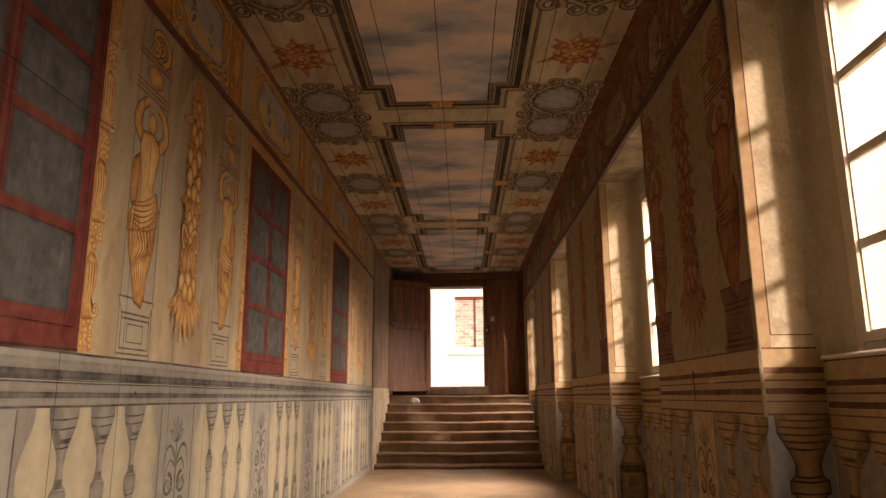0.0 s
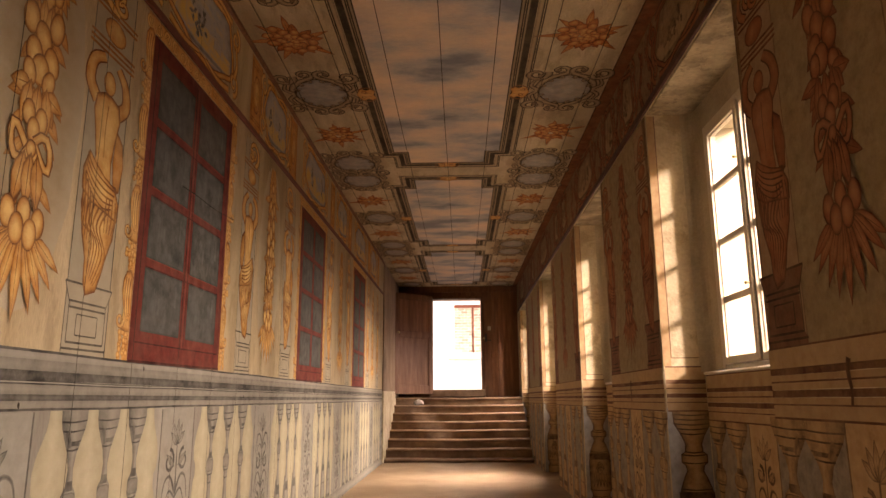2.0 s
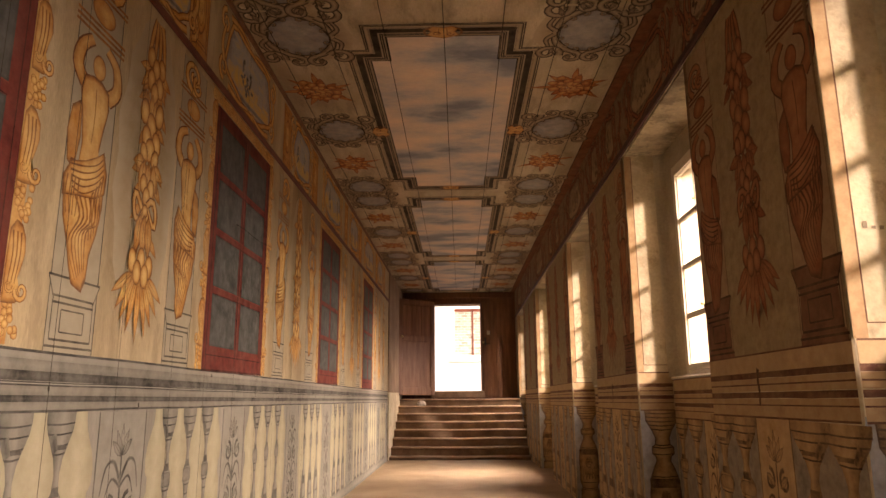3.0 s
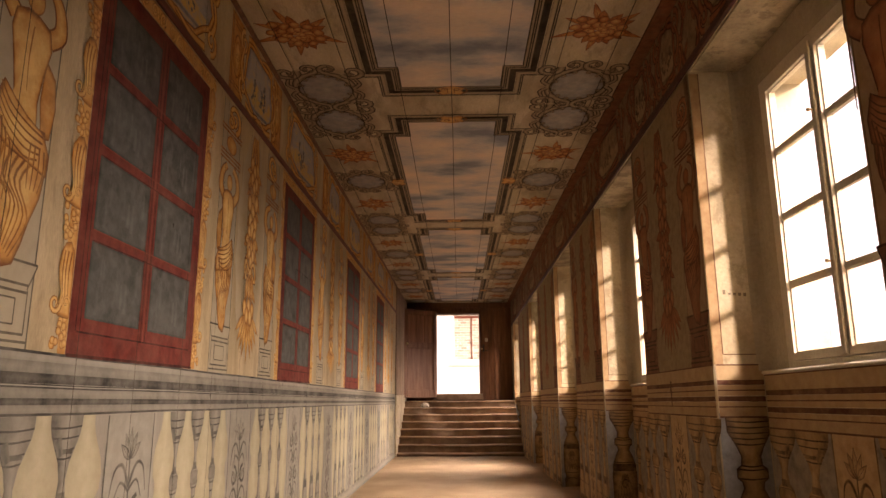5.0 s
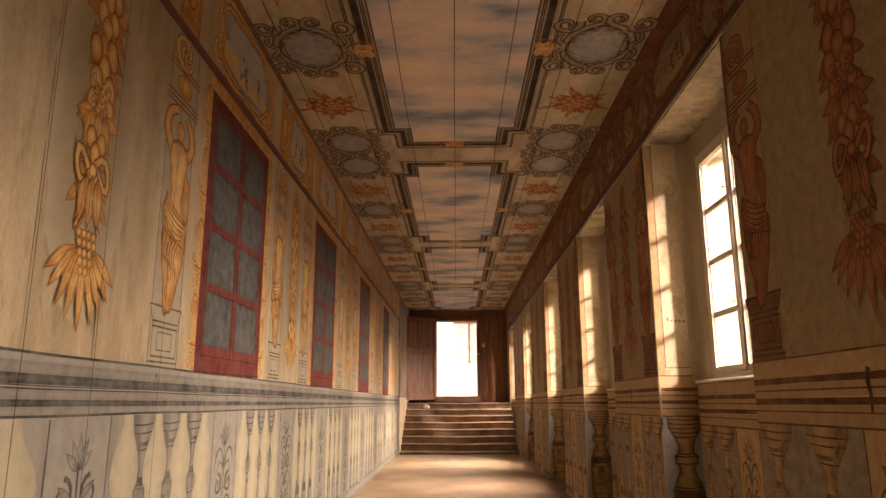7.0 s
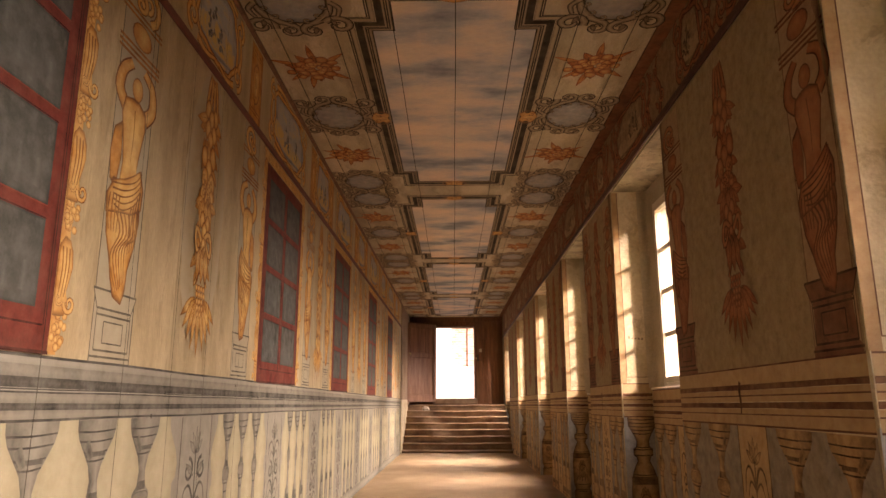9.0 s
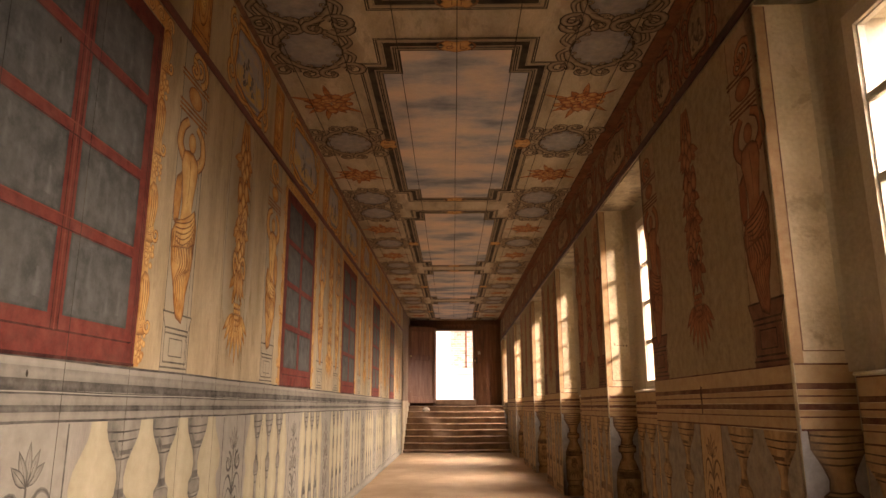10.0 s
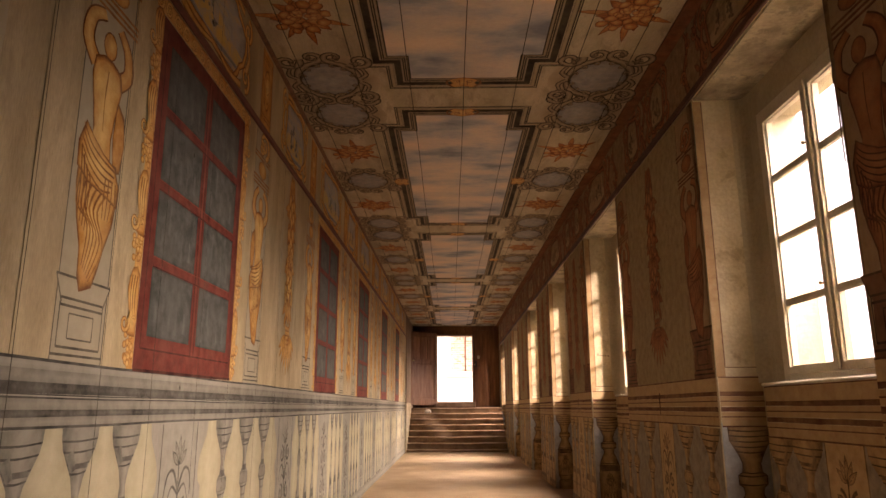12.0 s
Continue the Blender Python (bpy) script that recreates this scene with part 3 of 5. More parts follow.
def draped_term(seed, hand, palette, place, low=0.0):
    """A plain draped column figure between a pedestal and a volute block; v = 0 on the cornice."""
    r, p = random.Random(seed), Paint()
    h = hand
    # cloth falling behind, then arms, body, cloth and legs as plain swaying shapes
    p.shape([(h * u, v) for u, v in ((-0.07, 1.02), (-0.12, 0.97), (-0.135, 0.86), (-0.12, 0.74), (-0.08, 0.72), (-0.06, 0.86))], -0.05, 0.45, 0.6, 0.8)
    p.cord([(h * 0.070, 1.09), (h * 0.125, 1.16), (h * 0.110, 1.26), (h * 0.045, 1.305)], 0.060, 0.036, 0.70)
    p.cord([(h * -0.065, 1.09), (h * -0.115, 1.15), (h * -0.10, 1.24), (h * -0.045, 1.30)], 0.060, 0.036, 0.62)
    # cloth narrowing to a point on the pedestal
    p.shape([(h * u, v) for u, v in ((-0.10, 0.76), (-0.125, 0.64), (-0.11, 0.52), (-0.075, 0.42), (-0.055, 0.34), (-0.03, 0.27), (0.03, 0.245), (0.05, 0.30), (0.055, 0.40), (0.085, 0.50), (0.105, 0.62), (0.10, 0.76))], -0.1, 0.52, 0.95, 0.86)
    for k in range(6):
        u0 = -0.085 + 0.034 * k
        p.stroke([(h * u0, 0.66), (h * (u0 * 0.65 + 0.035), 0.55), (h * (u0 * 0.55 - 0.022), 0.43 + 0.012 * k), (h * (u0 * 0.25 + 0.012), 0.29 + 0.01 * k)], 0.013, 0.004, -0.05 if k % 2 else 0.1, 0.42)
    torso = [(-0.062, 0.72), (-0.052, 0.84), (-0.065, 0.95), (-0.088, 1.06), (-0.072, 1.13), (-0.02, 1.15), (0.03, 1.15), (0.078, 1.12), (0.088, 1.05), (0.066, 0.94), (0.05, 0.84), (0.075, 0.74)]
    p.shape([(h * u, v) for u, v in torso], -0.1, 0.66, 1.05, 0.86, (0.01, 0.04))
    p.blob(0.005 * h, 1.20, 0.040, 0.056, 0, 16, -0.1, 0.55, 0.88)
    # sash round the hips with a falling end
    p.shape([(h * u, v) for u, v in ((0.085, 0.86), (0.115, 0.77), (0.11, 0.68), (0.05, 0.64), (-0.05, 0.62), (-0.125, 0.60), (-0.13, 0.68), (-0.095, 0.75), (-0.02, 0.78), (0.04, 0.82))], -0.1, 0.62, 1.0, 0.84)
    for k in range(5):
        q = 0.018 * k
        p.stroke([(h * (-0.10 + 0.3 * q), 0.735 - 1.2 * q), (h * -0.02, 0.755 - 1.6 * q), (h * 0.05, 0.79 - 1.5 * q), (h * 0.095, 0.845 - 1.5 * q)], 0.010, 0.004, -0.05, 0.3)
    for k in range(4):
        u0 = 0.095 - 0.016 * k
        p.stroke([(h * u0, 0.76 - 0.03 * k), (h * (u0 - 0.012), 0.64), (h * (u0 * 0.85), 0.50 - 0.012 * k)], 0.009, 0.004, -0.05, 0.35)
        p.stroke([(h * (-0.105 + 0.02 * k), 0.69), (h * (-0.11 + 0.022 * k), 0.61), (h * (-0.095 + 0.016 * k), 0.535)], 0.008, 0.004, -0.05, 0.35)
    p.stroke([(0.0, 1.10), (h * 0.006, 0.98), (0.0, 0.86)], 0.007, 0.003, 0.15, 0.45)
    # volute block above
    for v in (1.33, 1.355, 1.38, 1.52, 1.545):
        p.stroke([(-0.15, v), (0.15, v)], 0.013, 0.013, 0.2)
    p.blob(0, 1.45, 0.075, 0.06, 0, 14, 0.0, 0.55, 0.9)
    p.scroll(0.02 * h, 1.64, 0.095, -1.2, 1.5, h, 0.044, 0.8, 0.0)
    p.scroll(-0.03 * h, 1.60, 0.055, 2.0, 1.1, -h, 0.034, 0.7, 0.0)
    return p.mesh("painted_figure", place, palette)


def pedestal(palette, place, tone, dark):
    p = Paint(0.002)
    p.shape([(-0.16, 0.0), (0.16, 0.0), (0.16, 0.03), (0.14, 0.05), (0.13, 0.20), (0.18, 0.29), (-0.18, 0.29), (-0.13, 0.20), (-0.14, 0.05), (-0.16, 0.03)], tone - 0.1, tone, tone, 0.93)
    for v, w in ((0.025, 0.165), (0.05, 0.14), (0.19, 0.14), (0.215, 0.14), (0.29, 0.18)):
        p.line(-w, v, w, v, 0.009, dark)
    for u, v0, v1, u2 in ((-0.14, 0.05, 0.20, -0.14), (0.14, 0.05, 0.20, 0.14), (-0.135, 0.2, 0.29, -0.18), (0.135, 0.2, 0.29, 0.18), (-0.08, 0.08, 0.165, -0.08), (0.08, 0.08, 0.165, 0.08)):
        p.line(u, v0, u2, v1, 0.006, dark)
    for v in (0.08, 0.165):
        p.line(-0.08, v, 0.08, v, 0.006, dark)
    return p.mesh("painted_pedestal", place, palette)


def pilaster_ground(palette, place, w, h, tone, edge):
    """The upright grey ground behind a figure."""
    p = Paint(0.0012)
    p.rect(-w, w, 0, h, tone)
    p.line(w, 0.0, w, h, 0.008, edge)
    p.line(-w, 0.0, -w, h, 0.006, edge)
    return p.mesh("painted_pilaster", place, palette)


def s_border(length, palette, place, seed, o):
    """An upright border of acanthus scrolls and grape clusters against the sash; o = +1 or -1 points outwards."""
    r, p = random.Random(seed), Paint()
    p.shape([(o * u, v) for u, v in ((0.0, 0.0), (0.05, 0.0), (0.062, length * 0.3), (0.055, length * 0.6), (0.06, length), (0.0, length))], 0.55, 0.62, 0.7, 0.8)
    v = 0.0
    while v < length - 0.05:
        k = min(1.0, (length - v) / 0.42)
        for q in range(20):
            x = r.uniform(0.012, 0.092)
            p.blob(o * x, v + k * r.uniform(0.012, 0.14), 0.017, 0.016, 0, 9, 0.05, 0.6, 0.95, 0.76)
        if length - v > 0.24:
            hgt = min(0.29, length - v - 0.14)
            f = hgt / 0.29
            body = ((0.004, 0.135), (0.002, 0.26), (0.004, 0.39), (0.03, 0.425), (0.066, 0.415), (0.092, 0.375), (0.098, 0.32), (0.085, 0.27), (0.072, 0.225), (0.075, 0.19), (0.095, 0.165), (0.075, 0.14), (0.04, 0.135))
            p.shape([(o * (u + r.uniform(-0.003, 0.003)), v + 0.135 + (w - 0.135) * f) for u, w in body], 0.05, 0.62, 0.9, 0.84)
            p.scroll(o * 0.098, v + 0.185, 0.036, math.pi if o > 0 else 0.0, 1.15, o, 0.022, 0.75, 0.12)
            for a in (0.022, 0.045, 0.066):
                p.stroke([(o * a, v + 0.135 + 0.25 * f), (o * (a * 0.9 + 0.012), v + 0.135 + 0.17 * f), (o * (a * 0.8 + 0.004), v + 0.135 + 0.07 * f)], 0.010, 0.004, 0.0, 0.35)
            p.scroll(o * 0.03, v + 0.135 + 0.06 * f, 0.026, 0, 0.9, -o, 0.012, 0.7, 0.12)
        v += 0.42
    return p.mesh("painted_border", place, palette)


FIG_W = [draped_term(20 + i, s, P_ochre, on_west) for i, s in enumerate((1, -1))]
PED_W = pedestal(P_ped, on_west, 0.72, 0.08)
PIL_W = pilaster_ground(P_ped, on_west, 0.165, 1.72, 0.70, 0.1)
def wash(w, h, palette, place):
    p = Paint(0.0008)
    n = 28
    pts = [(w * math.cos(2 * math.pi * k / n) * (1 + 0.06 * math.sin(3 * k)), h / 2 + h / 2 * math.sin(2 * math.pi * k / n)) for k in range(n)]
    p.shape(pts, 1.0, 0.35, 0.0, 0.72)
    return p.mesh("painted_wash", place, palette)


# brown tint round each garland: the mural's own painted shadow, fading outwards
P_wash = pigment("ochre_shadow_wash", (0.36, 0.265, 0.13), (0.43, 0.34, 0.20), (0.475, 0.395, 0.25), 0.3, (0.46, 0.38, 0.24))
WASH_W = wash(0.30, 1.60, P_wash, on_west)
GAR_W = [garland(40 + i, 1.62, P_ochre, on_west) for i in range(3)]
for y, s in FIGURES:
    z = corn(y)
    hang("painted_pilaster", PIL_W, wall_west, (XL, y, z))
    hang("painted_pedestal", PED_W, wall_west, (XL, y, z), "painted stone-coloured pedestal")
    hang("painted_figure", FIG_W[0 if s > 0 else 1], wall_west, (XL, y, z), "plain ochre draped shape painted on a pedestal").scale = (1, 1.28, 1)
for i, y in enumerate(GARLANDS):
    hang("painted_wash", WASH_W, wall_west, (XL, y, corn(y) + 0.12))
    hang("painted_garland", GAR_W[i % 3], wall_west, (XL, y, corn(y) + 0.08), "hanging garland of fruit painted in ochre")

# mock windows: red sashes, eight slate panes each
WTOP = 3.13
for i, (a, b) in enumerate(WINDOWS):
    c, z0 = (a + b) / 2, corn((a + b) / 2) + 0.004
    hh, w = WTOP - z0, (b - a) / 2
    p = Paint(0.003)
    p.rect(-w, w, 0, hh, 0.5, 0.4)
    me = p.mesh("sash", on_west, P_sash)
    win = hang("painted_window", me, wall_west, (XL, c, z0), "mock window painted with dark red sashes and slate panes")
    rows, cols = 4, 2
    pw, ph = (2 * w - 0.10 * 2 - 0.09) / 2, (hh - 0.15 - 0.10 - 3 * 0.05) / 4
    pane = Paint(0.0045)
    pane.shape([(0, 0), (pw, 0), (pw, ph), (0, ph)], 0.25, 0.55, 0.6, 0.93)
    for q in range(7):
        u, v = pw * RNG.uniform(0.08, 0.92), ph * RNG.uniform(0.05, 0.5)
        pane.stroke([(u, v), (u + 0.004, v + ph * 0.2), (u, v + ph * RNG.uniform(0.25, 0.45))], pw * 0.10, pw * 0.05, RNG.uniform(0.68, 0.85), 0.57)
    pane_me = pane.mesh("pane", on_west, P_pane)
    for r_ in range(rows):
        for q in range(cols):
            hang("pane", pane_me, win, (0, -w + 0.10 + q * (pw + 0.09), 0.15 + r_ * (ph + 0.05)))
    lines = Paint(0.006)
    lines.line(-w + 0.05, 0.095, w - 0.05, 0.095, 0.007, 0.0)
    lines.line(-w, 0.004, w, 0.004, 0.012, 0.0)
    for u in (-w + 0.045, w - 0.045, -0.022, 0.022):
        lines.line(u, 0.095, u, hh - 0.04, 0.005, 0.0)
    lines.line(0.0, 0.095, 0.0, hh - 0.04, 0.008, 0.9)
    for r_ in range(1, rows):
        v = 0.15 + r_ * (ph + 0.05) - 0.025
        lines.line(-w + 0.1, v - 0.022, w - 0.1, v - 0.022, 0.005, 0.05)
        lines.line(-w + 0.1, v + 0.022, w - 0.1, v + 0.022, 0.005, 0.8)
    hang("sash_lining", lines.mesh("sash_lining", on_west, P_sash), win, (0, 0, 0))
    for s in (-1, 1):
        bd = s_border(hh + 0.02, P_ochre, on_west, 60 + i, s)
        hang("painted_border", bd, wall_west, (XL, c + s * (w + 0.002), z0), "strip of ochre scrolls and berries beside the mock window")
    top = Paint(0.003)
    top.rect(-w - 0.08, w + 0.08, 0.002, 0.082, 0.66)
    top.line(-w - 0.11, 0.084, w + 0.11, 0.084, 0.006, 0.2)
    r = random.Random(90 + i)
    for k in range(14):
        u = -w - 0.06 + k * (2 * w + 0.12) / 13
        top.scroll(u, 0.042, 0.040, r.uniform(0, 6), 1.2, 1 if k % 2 else -1, 0.022, 0.8, 0.1)
    hang("painted_border", top.mesh("painted_border", on_west, P_ochre), wall_west, (XL, c, WTOP + 0.004))

# cornice of the painted balustrade
cor = Paint(0.0035)
Y0_, Y1_ = YB + 0.01, 11.89
for d0, d1, tone in ((0.0, -0.03, 0.72), (-0.03, -0.07, 0.5), (-0.07, -0.105, 0.10), (-0.105, -0.116, 0.8), (-0.116, -0.155, 0.52), (-0.155, -0.178, 0.12), (-0.178, -0.21, 0.55)):
    n = 60
    pts = [(Y0_ + (Y1_ - Y0_) * k / n, corn(Y0_ + (Y1_ - Y0_) * k / n) + (d0 + d1) / 2) for k in range(n + 1)]
    cor.stroke(pts, abs(d1 - d0) + 0.0005, None, tone, tone - 0.12)
for d, w_ in ((0.0, 0.010), (-0.108, 0.005), (-0.118, 0.006), (-0.21, 0.009)):
    cor.stroke([(Y0_ + (Y1_ - Y0_) * k / 60, corn(Y0_ + (Y1_ - Y0_) * k / 60) + d + 0.002 * math.sin(k * 1.7)) for k in range(61)], w_, None, -0.2)
hang("painted_cornice", cor.mesh("painted_cornice", on_west, P_grey), wall_west, (XL, 0, 0), "grey painted cornice of the mock balustrade")

# painted balustrade: cream gaps between grey balusters, ornament panels
PANELS = [-9.6, -8.1, -6.45, -4.62, -2.49, -0.84, 0.70, 2.22, 3.84, 5.43, 7.1, 8.7, 10.3, 11.75]


def cream_gap(w, h):
    p = Paint(0.003)
    prof = ((0.0, 0.10), (0.12, 0.11), (0.22, 0.14), (0.34, 0.21), (0.44, 0.33), (0.53, 0.44), (0.60, 0.48), (0.66, 0.44), (0.685, 0.36), (0.735, 0.36), (0.76, 0.47), (0.81, 0.50), (0.86, 0.44), (0.90, 0.33), (0.94, 0.22), (0.97, 0.18), (1.0, 0.17))
    pts = [(w * x, h * v) for v, x in prof] + [(-w * x, h * v) for v, x in reversed(prof)]
    n = len(prof)
    a = p.ring(pts[:n], 0.28)
    b = p.ring([(0, v * h) for v, _ in prof], 0.72)
    c = p.ring([(-w * x, h * v) for v, x in prof], 0.4)
    for i in range(n - 1):
        p.f += [(a[i], a[i + 1], b[i + 1], b[i]), (b[i], b[i + 1], c[i + 1], c[i])]
    return p.mesh("painted_gap", on_west, P_cream)


def baluster_lines(w, h, place, palette, dark=-0.1):
    """The brushed outlines and rings of one baluster."""
    p = Paint(0.0025)
    prof = ((0.0, 0.415), (0.12, 0.405), (0.22, 0.38), (0.34, 0.32), (0.44, 0.22), (0.53, 0.12), (0.60, 0.085), (0.66, 0.12), (0.685, 0.19), (0.735, 0.19), (0.76, 0.10), (0.81, 0.07), (0.86, 0.12), (0.90, 0.215), (0.94, 0.31), (0.97, 0.345), (1.0, 0.355))
    pts = [(w * x, h * v) for v, x in prof]
    n = len(prof)
    a, b, c = p.ring(pts, 0.34), p.ring([(0.04 * w, v * h) for v, _ in prof], 0.60), p.ring([(-x, v) for x, v in pts], 0.14)
    for i in range(n - 1):
        p.f += [(a[i], a[i + 1], b[i + 1], b[i]), (b[i], b[i + 1], c[i + 1], c[i])]
    p.up()
    for v, x in ((0.965, 0.345), (0.935, 0.30), (0.90, 0.215), (0.875, 0.16), (0.67, 0.15), (0.63, 0.10), (0.46, 0.20), (0.43, 0.23), (0.30, 0.34), (0.10, 0.405), (0.05, 0.41)):
        p.stroke([(-w * x, h * v), (0, h * (v - 0.004)), (w * x, h * v)], 0.008, 0.006, dark)
    for v0, v1, x in ((0.885, 0.90, 0.17), (0.745, 0.775, 0.10), (0.40, 0.46, 0.21), (0.12, 0.17, 0.38)):
        p.rect(-w * x, w * x, h * v0, h * v1, 0.12)
    p.shape([(w * 0.21 * math.copysign(abs(math.cos(t)) ** 0.5, math.cos(t)), h * (0.71 + 0.030 * math.sin(t))) for t in [k * math.pi / 7 + 0.01 for k in range(14)]], 0.0, 0.35, 0.45, 0.86)
    p.stroke([(-w * 0.16, h * 0.50), (-w * 0.26, h * 0.40), (-w * 0.32, h * 0.28)], 0.03, 0.04, 0.1, 0.3)
    p.stroke([(-w * 0.08, h * 0.88), (-w * 0.18, h * 0.93)], 0.03, 0.05, 0.12, 0.3)
    return p.mesh("painted_baluster", place, palette)


def ornament_panel(seed, w, h, place, palette):
    r, p = random.Random(seed), Paint(0.0025)
    p.rect(-w, w, 0, h, 0.66)
    for u in (-w, w):
        p.line(u, 0, u, h, 0.010, 0.1)
    p.stroke([(0, h * 0.12), (0.012, h * 0.5), (0, h * 0.84)], 0.022, 0.014, -0.1, 0.4)
    for k in range(5):
        p.leaf(0, h * 0.84, math.pi / 2 + (k - 2) * 0.45, h * (0.12 - 0.012 * abs(k - 2)), 0.022, -0.1, 0.4, 0.7)
    for k in range(6):
        v = h * (0.20 + 0.115 * k)
        for s in (-1, 1):
            if k % 2 == seed % 2:
                p.scroll(s * w * 0.42, v, w * 0.30, math.pi / 2, 1.3, s, 0.022, 0.0, 0.4)
                p.leaf(s * 0.02, v - 0.03, math.pi / 2 - s * 1.0, w * 0.6, 0.02, -0.1, 0.3, 0.6)
            else:
                p.stroke([(0, v - 0.03), (s * w * 0.3, v + 0.06), (s * w * 0.62, v + 0.04), (s * w * 0.78, v - 0.07)], 0.026, 0.008, 0.0, 0.35)
                p.stroke([(0, v - 0.05), (s * w * 0.35, v - 0.01), (s * w * 0.6, v - 0.09)], 0.02, 0.006, 0.0, 0.35)
    return p.mesh("painted_panel", place, palette)


BAL_H = 1.22
GAPS, BALS = {}, {}
PAN_W = [ornament_panel(70 + i, 0.215, BAL_H, on_west, P_grey) for i in range(3)]
for i, y in enumerate(PANELS):
    hang("painted_panel", PAN_W[i % 3], wall_west, (XL, y, corn(y) - 0.22 - BAL_H), "grey ornament panel of the mock balustrade")
for a, b in zip(PANELS, PANELS[1:]):
    a, b = a + 0.22, b - 0.22
    n = 4
    pitch = round((b - a) / n, 2)
    if pitch not in GAPS:
        GAPS[pitch] = cream_gap(pitch * 0.86, BAL_H)
        BALS[pitch] = baluster_lines(pitch, BAL_H, on_west, P_grey)
    for k in range(n):
        y = a + (b - a) * (k + 0.5) / n
        hang("painted_gap", GAPS[pitch], wall_west, (XL, y, corn(y) - 0.215 - BAL_H))
    for k in range(n + 1):
        y = a + (b - a) * k / n
        if 0 < k < n:
            hang("painted_baluster", BALS[pitch], wall_west, (XL, y, corn(y) - 0.215 - BAL_H), "grey baluster painted on the dado boards")
# plinth line along the floor
pl = Paint(0.004)
pl.stroke([(Y0_ + (Y1_ - Y0_) * k / 40, floor_z(Y0_ + (Y1_ - Y0_) * k / 40) + 0.06) for k in range(41)], 0.12, None, 0.6, 0.35)
hang("painted_plinth", pl.mesh("painted_plinth", on_west, P_grey), wall_west, (XL, 0, 0))

# moulding and frieze
box_part("moulding", (XL + 0.0005, XL + 0.022, YB, 11.9, 3.225, 3.27), surface("dark_red_moulding", (0.13, 0.04, 0.025), (0.19, 0.065, 0.04), None, 5, 50, 0.6, 0.2), wall_west, "dark red wooden moulding", 0.006)
box_part("ceiling_strip", (XL + 0.0005, XL + 0.028, YB, 11.9, ZC - 0.035, ZC - 0.001), M_oak, wall_west, "thin dark strip under the ceiling", 0.005)


def frieze_panel(seed, w, h, place, frame_paint, scene_paint, parent, at, label):
    r = random.Random(seed)
    p = Paint(0.003)
    n = 22
    pts = []
    for k in range(n):
        t = 2 * math.pi * k / n
        q = 1 + 0.07 * math.sin(5 * t + seed) + r.uniform(-0.03, 0.03)
        cx, sx = math.cos(t), math.sin(t)
        pts.append((w * q * math.copysign(abs(cx) ** 0.6, cx), h / 2 + 0.42 * h * q * math.copysign(abs(sx) ** 0.7, sx)))
    p.shape(pts, 0.25, 0.55, 0.45, 0.7)
    p.shape([(w * 0.92 * math.cos(t), h * (0.40 + 0.30 * math.sin(t)) + r.uniform(-0.015, 0.015)) for t in [math.pi + math.pi * k / 9 for k in range(10)]], 0.8, 1.1, 1.2, 0.75)
    for k in range(9):
        u = w * (-0.72 + 1.44 * k / 8)
        p.blob(u, h * r.uniform(0.20, 0.42), w * 0.22, h * r.uniform(0.08, 0.16), r.uniform(-0.3, 0.3), 12, 0.7, 0.95, 1.1, 0.6, 0.25, r)
    for k in range(6):
        p.blob(r.uniform(-w * 0.7, w * 0.7), h * r.uniform(0.55, 0.82), w * r.uniform(0.14, 0.30), h * 0.05, r.uniform(-0.2, 0.2), 12, 0.5, 0.66, 0.74, 0.6, 0.25, r)
    # trees and houses as clumps of small dabs
    for k in range(3):
        u, v0 = r.uniform(-w * 0.6, w * 0.6), h * r.uniform(0.25, 0.35)
        hh = h * r.uniform(0.18, 0.38)
        for q in range(11):
            f = q / 10
            p.blob(u + r.uniform(-1, 1) * 0.045 * (1.2 - f), v0 + hh * f, r.uniform(0.012, 0.030), r.uniform(0.010, 0.020), r.uniform(-0.6, 0.6), 8, 0.35, 0.15, 0.0, 0.7, 0.3, r)
    for k in range(2):
        u = r.uniform(-w * 0.5, w * 0.5)
        p.rect(u, u + w * 0.16, h * 0.34, h * r.uniform(0.44, 0.54), 0.62, 0.2)
    p.stroke([(-w * 0.8, h * 0.2), (-w * 0.3, h * 0.14), (w * 0.3, h * 0.17), (w * 0.8, h * 0.2)], 0.05, 0.03, 0.2, 0.5)
    ob = hang("painted_landscape", p.mesh("painted_landscape", place, scene_paint), parent, at, label)
    f = Paint(0.0055)
    f.stroke(pts, 0.046, None, -0.1, None, True)
    f.stroke(pts, 0.032, None, 0.75, 0.4, True)
    for s in (-1, 1):
        f.scroll(s * (w + 0.04), h * 0.79, 0.085, math.pi / 2, 1.3, -s, 0.046, 0.75, -0.05)
        f.scroll(s * (w + 0.04), h * 0.23, 0.085, -math.pi / 2, 1.3, s, 0.046, 0.75, -0.05)
        f.cord([(s * (w + 0.04), h * 0.3), (s * (w + 0.085), h * 0.5), (s * (w + 0.04), h * 0.74)], 0.05, 0.024, 0.72)
        f.cord([(s * w * 0.9, h * 0.08), (s * w * 0.5, h * 0.04), (s * w * 0.1, h * 0.09)], 0.042, 0.018, 0.70)
        f.cord([(s * w * 0.9, h * 0.93), (s * w * 0.5, h * 0.97), (s * w * 0.1, h * 0.92)], 0.042, 0.018, 0.70)
    hang("painted_scrollwork", f.mesh("painted_scrollwork", place, frame_paint), parent, at)


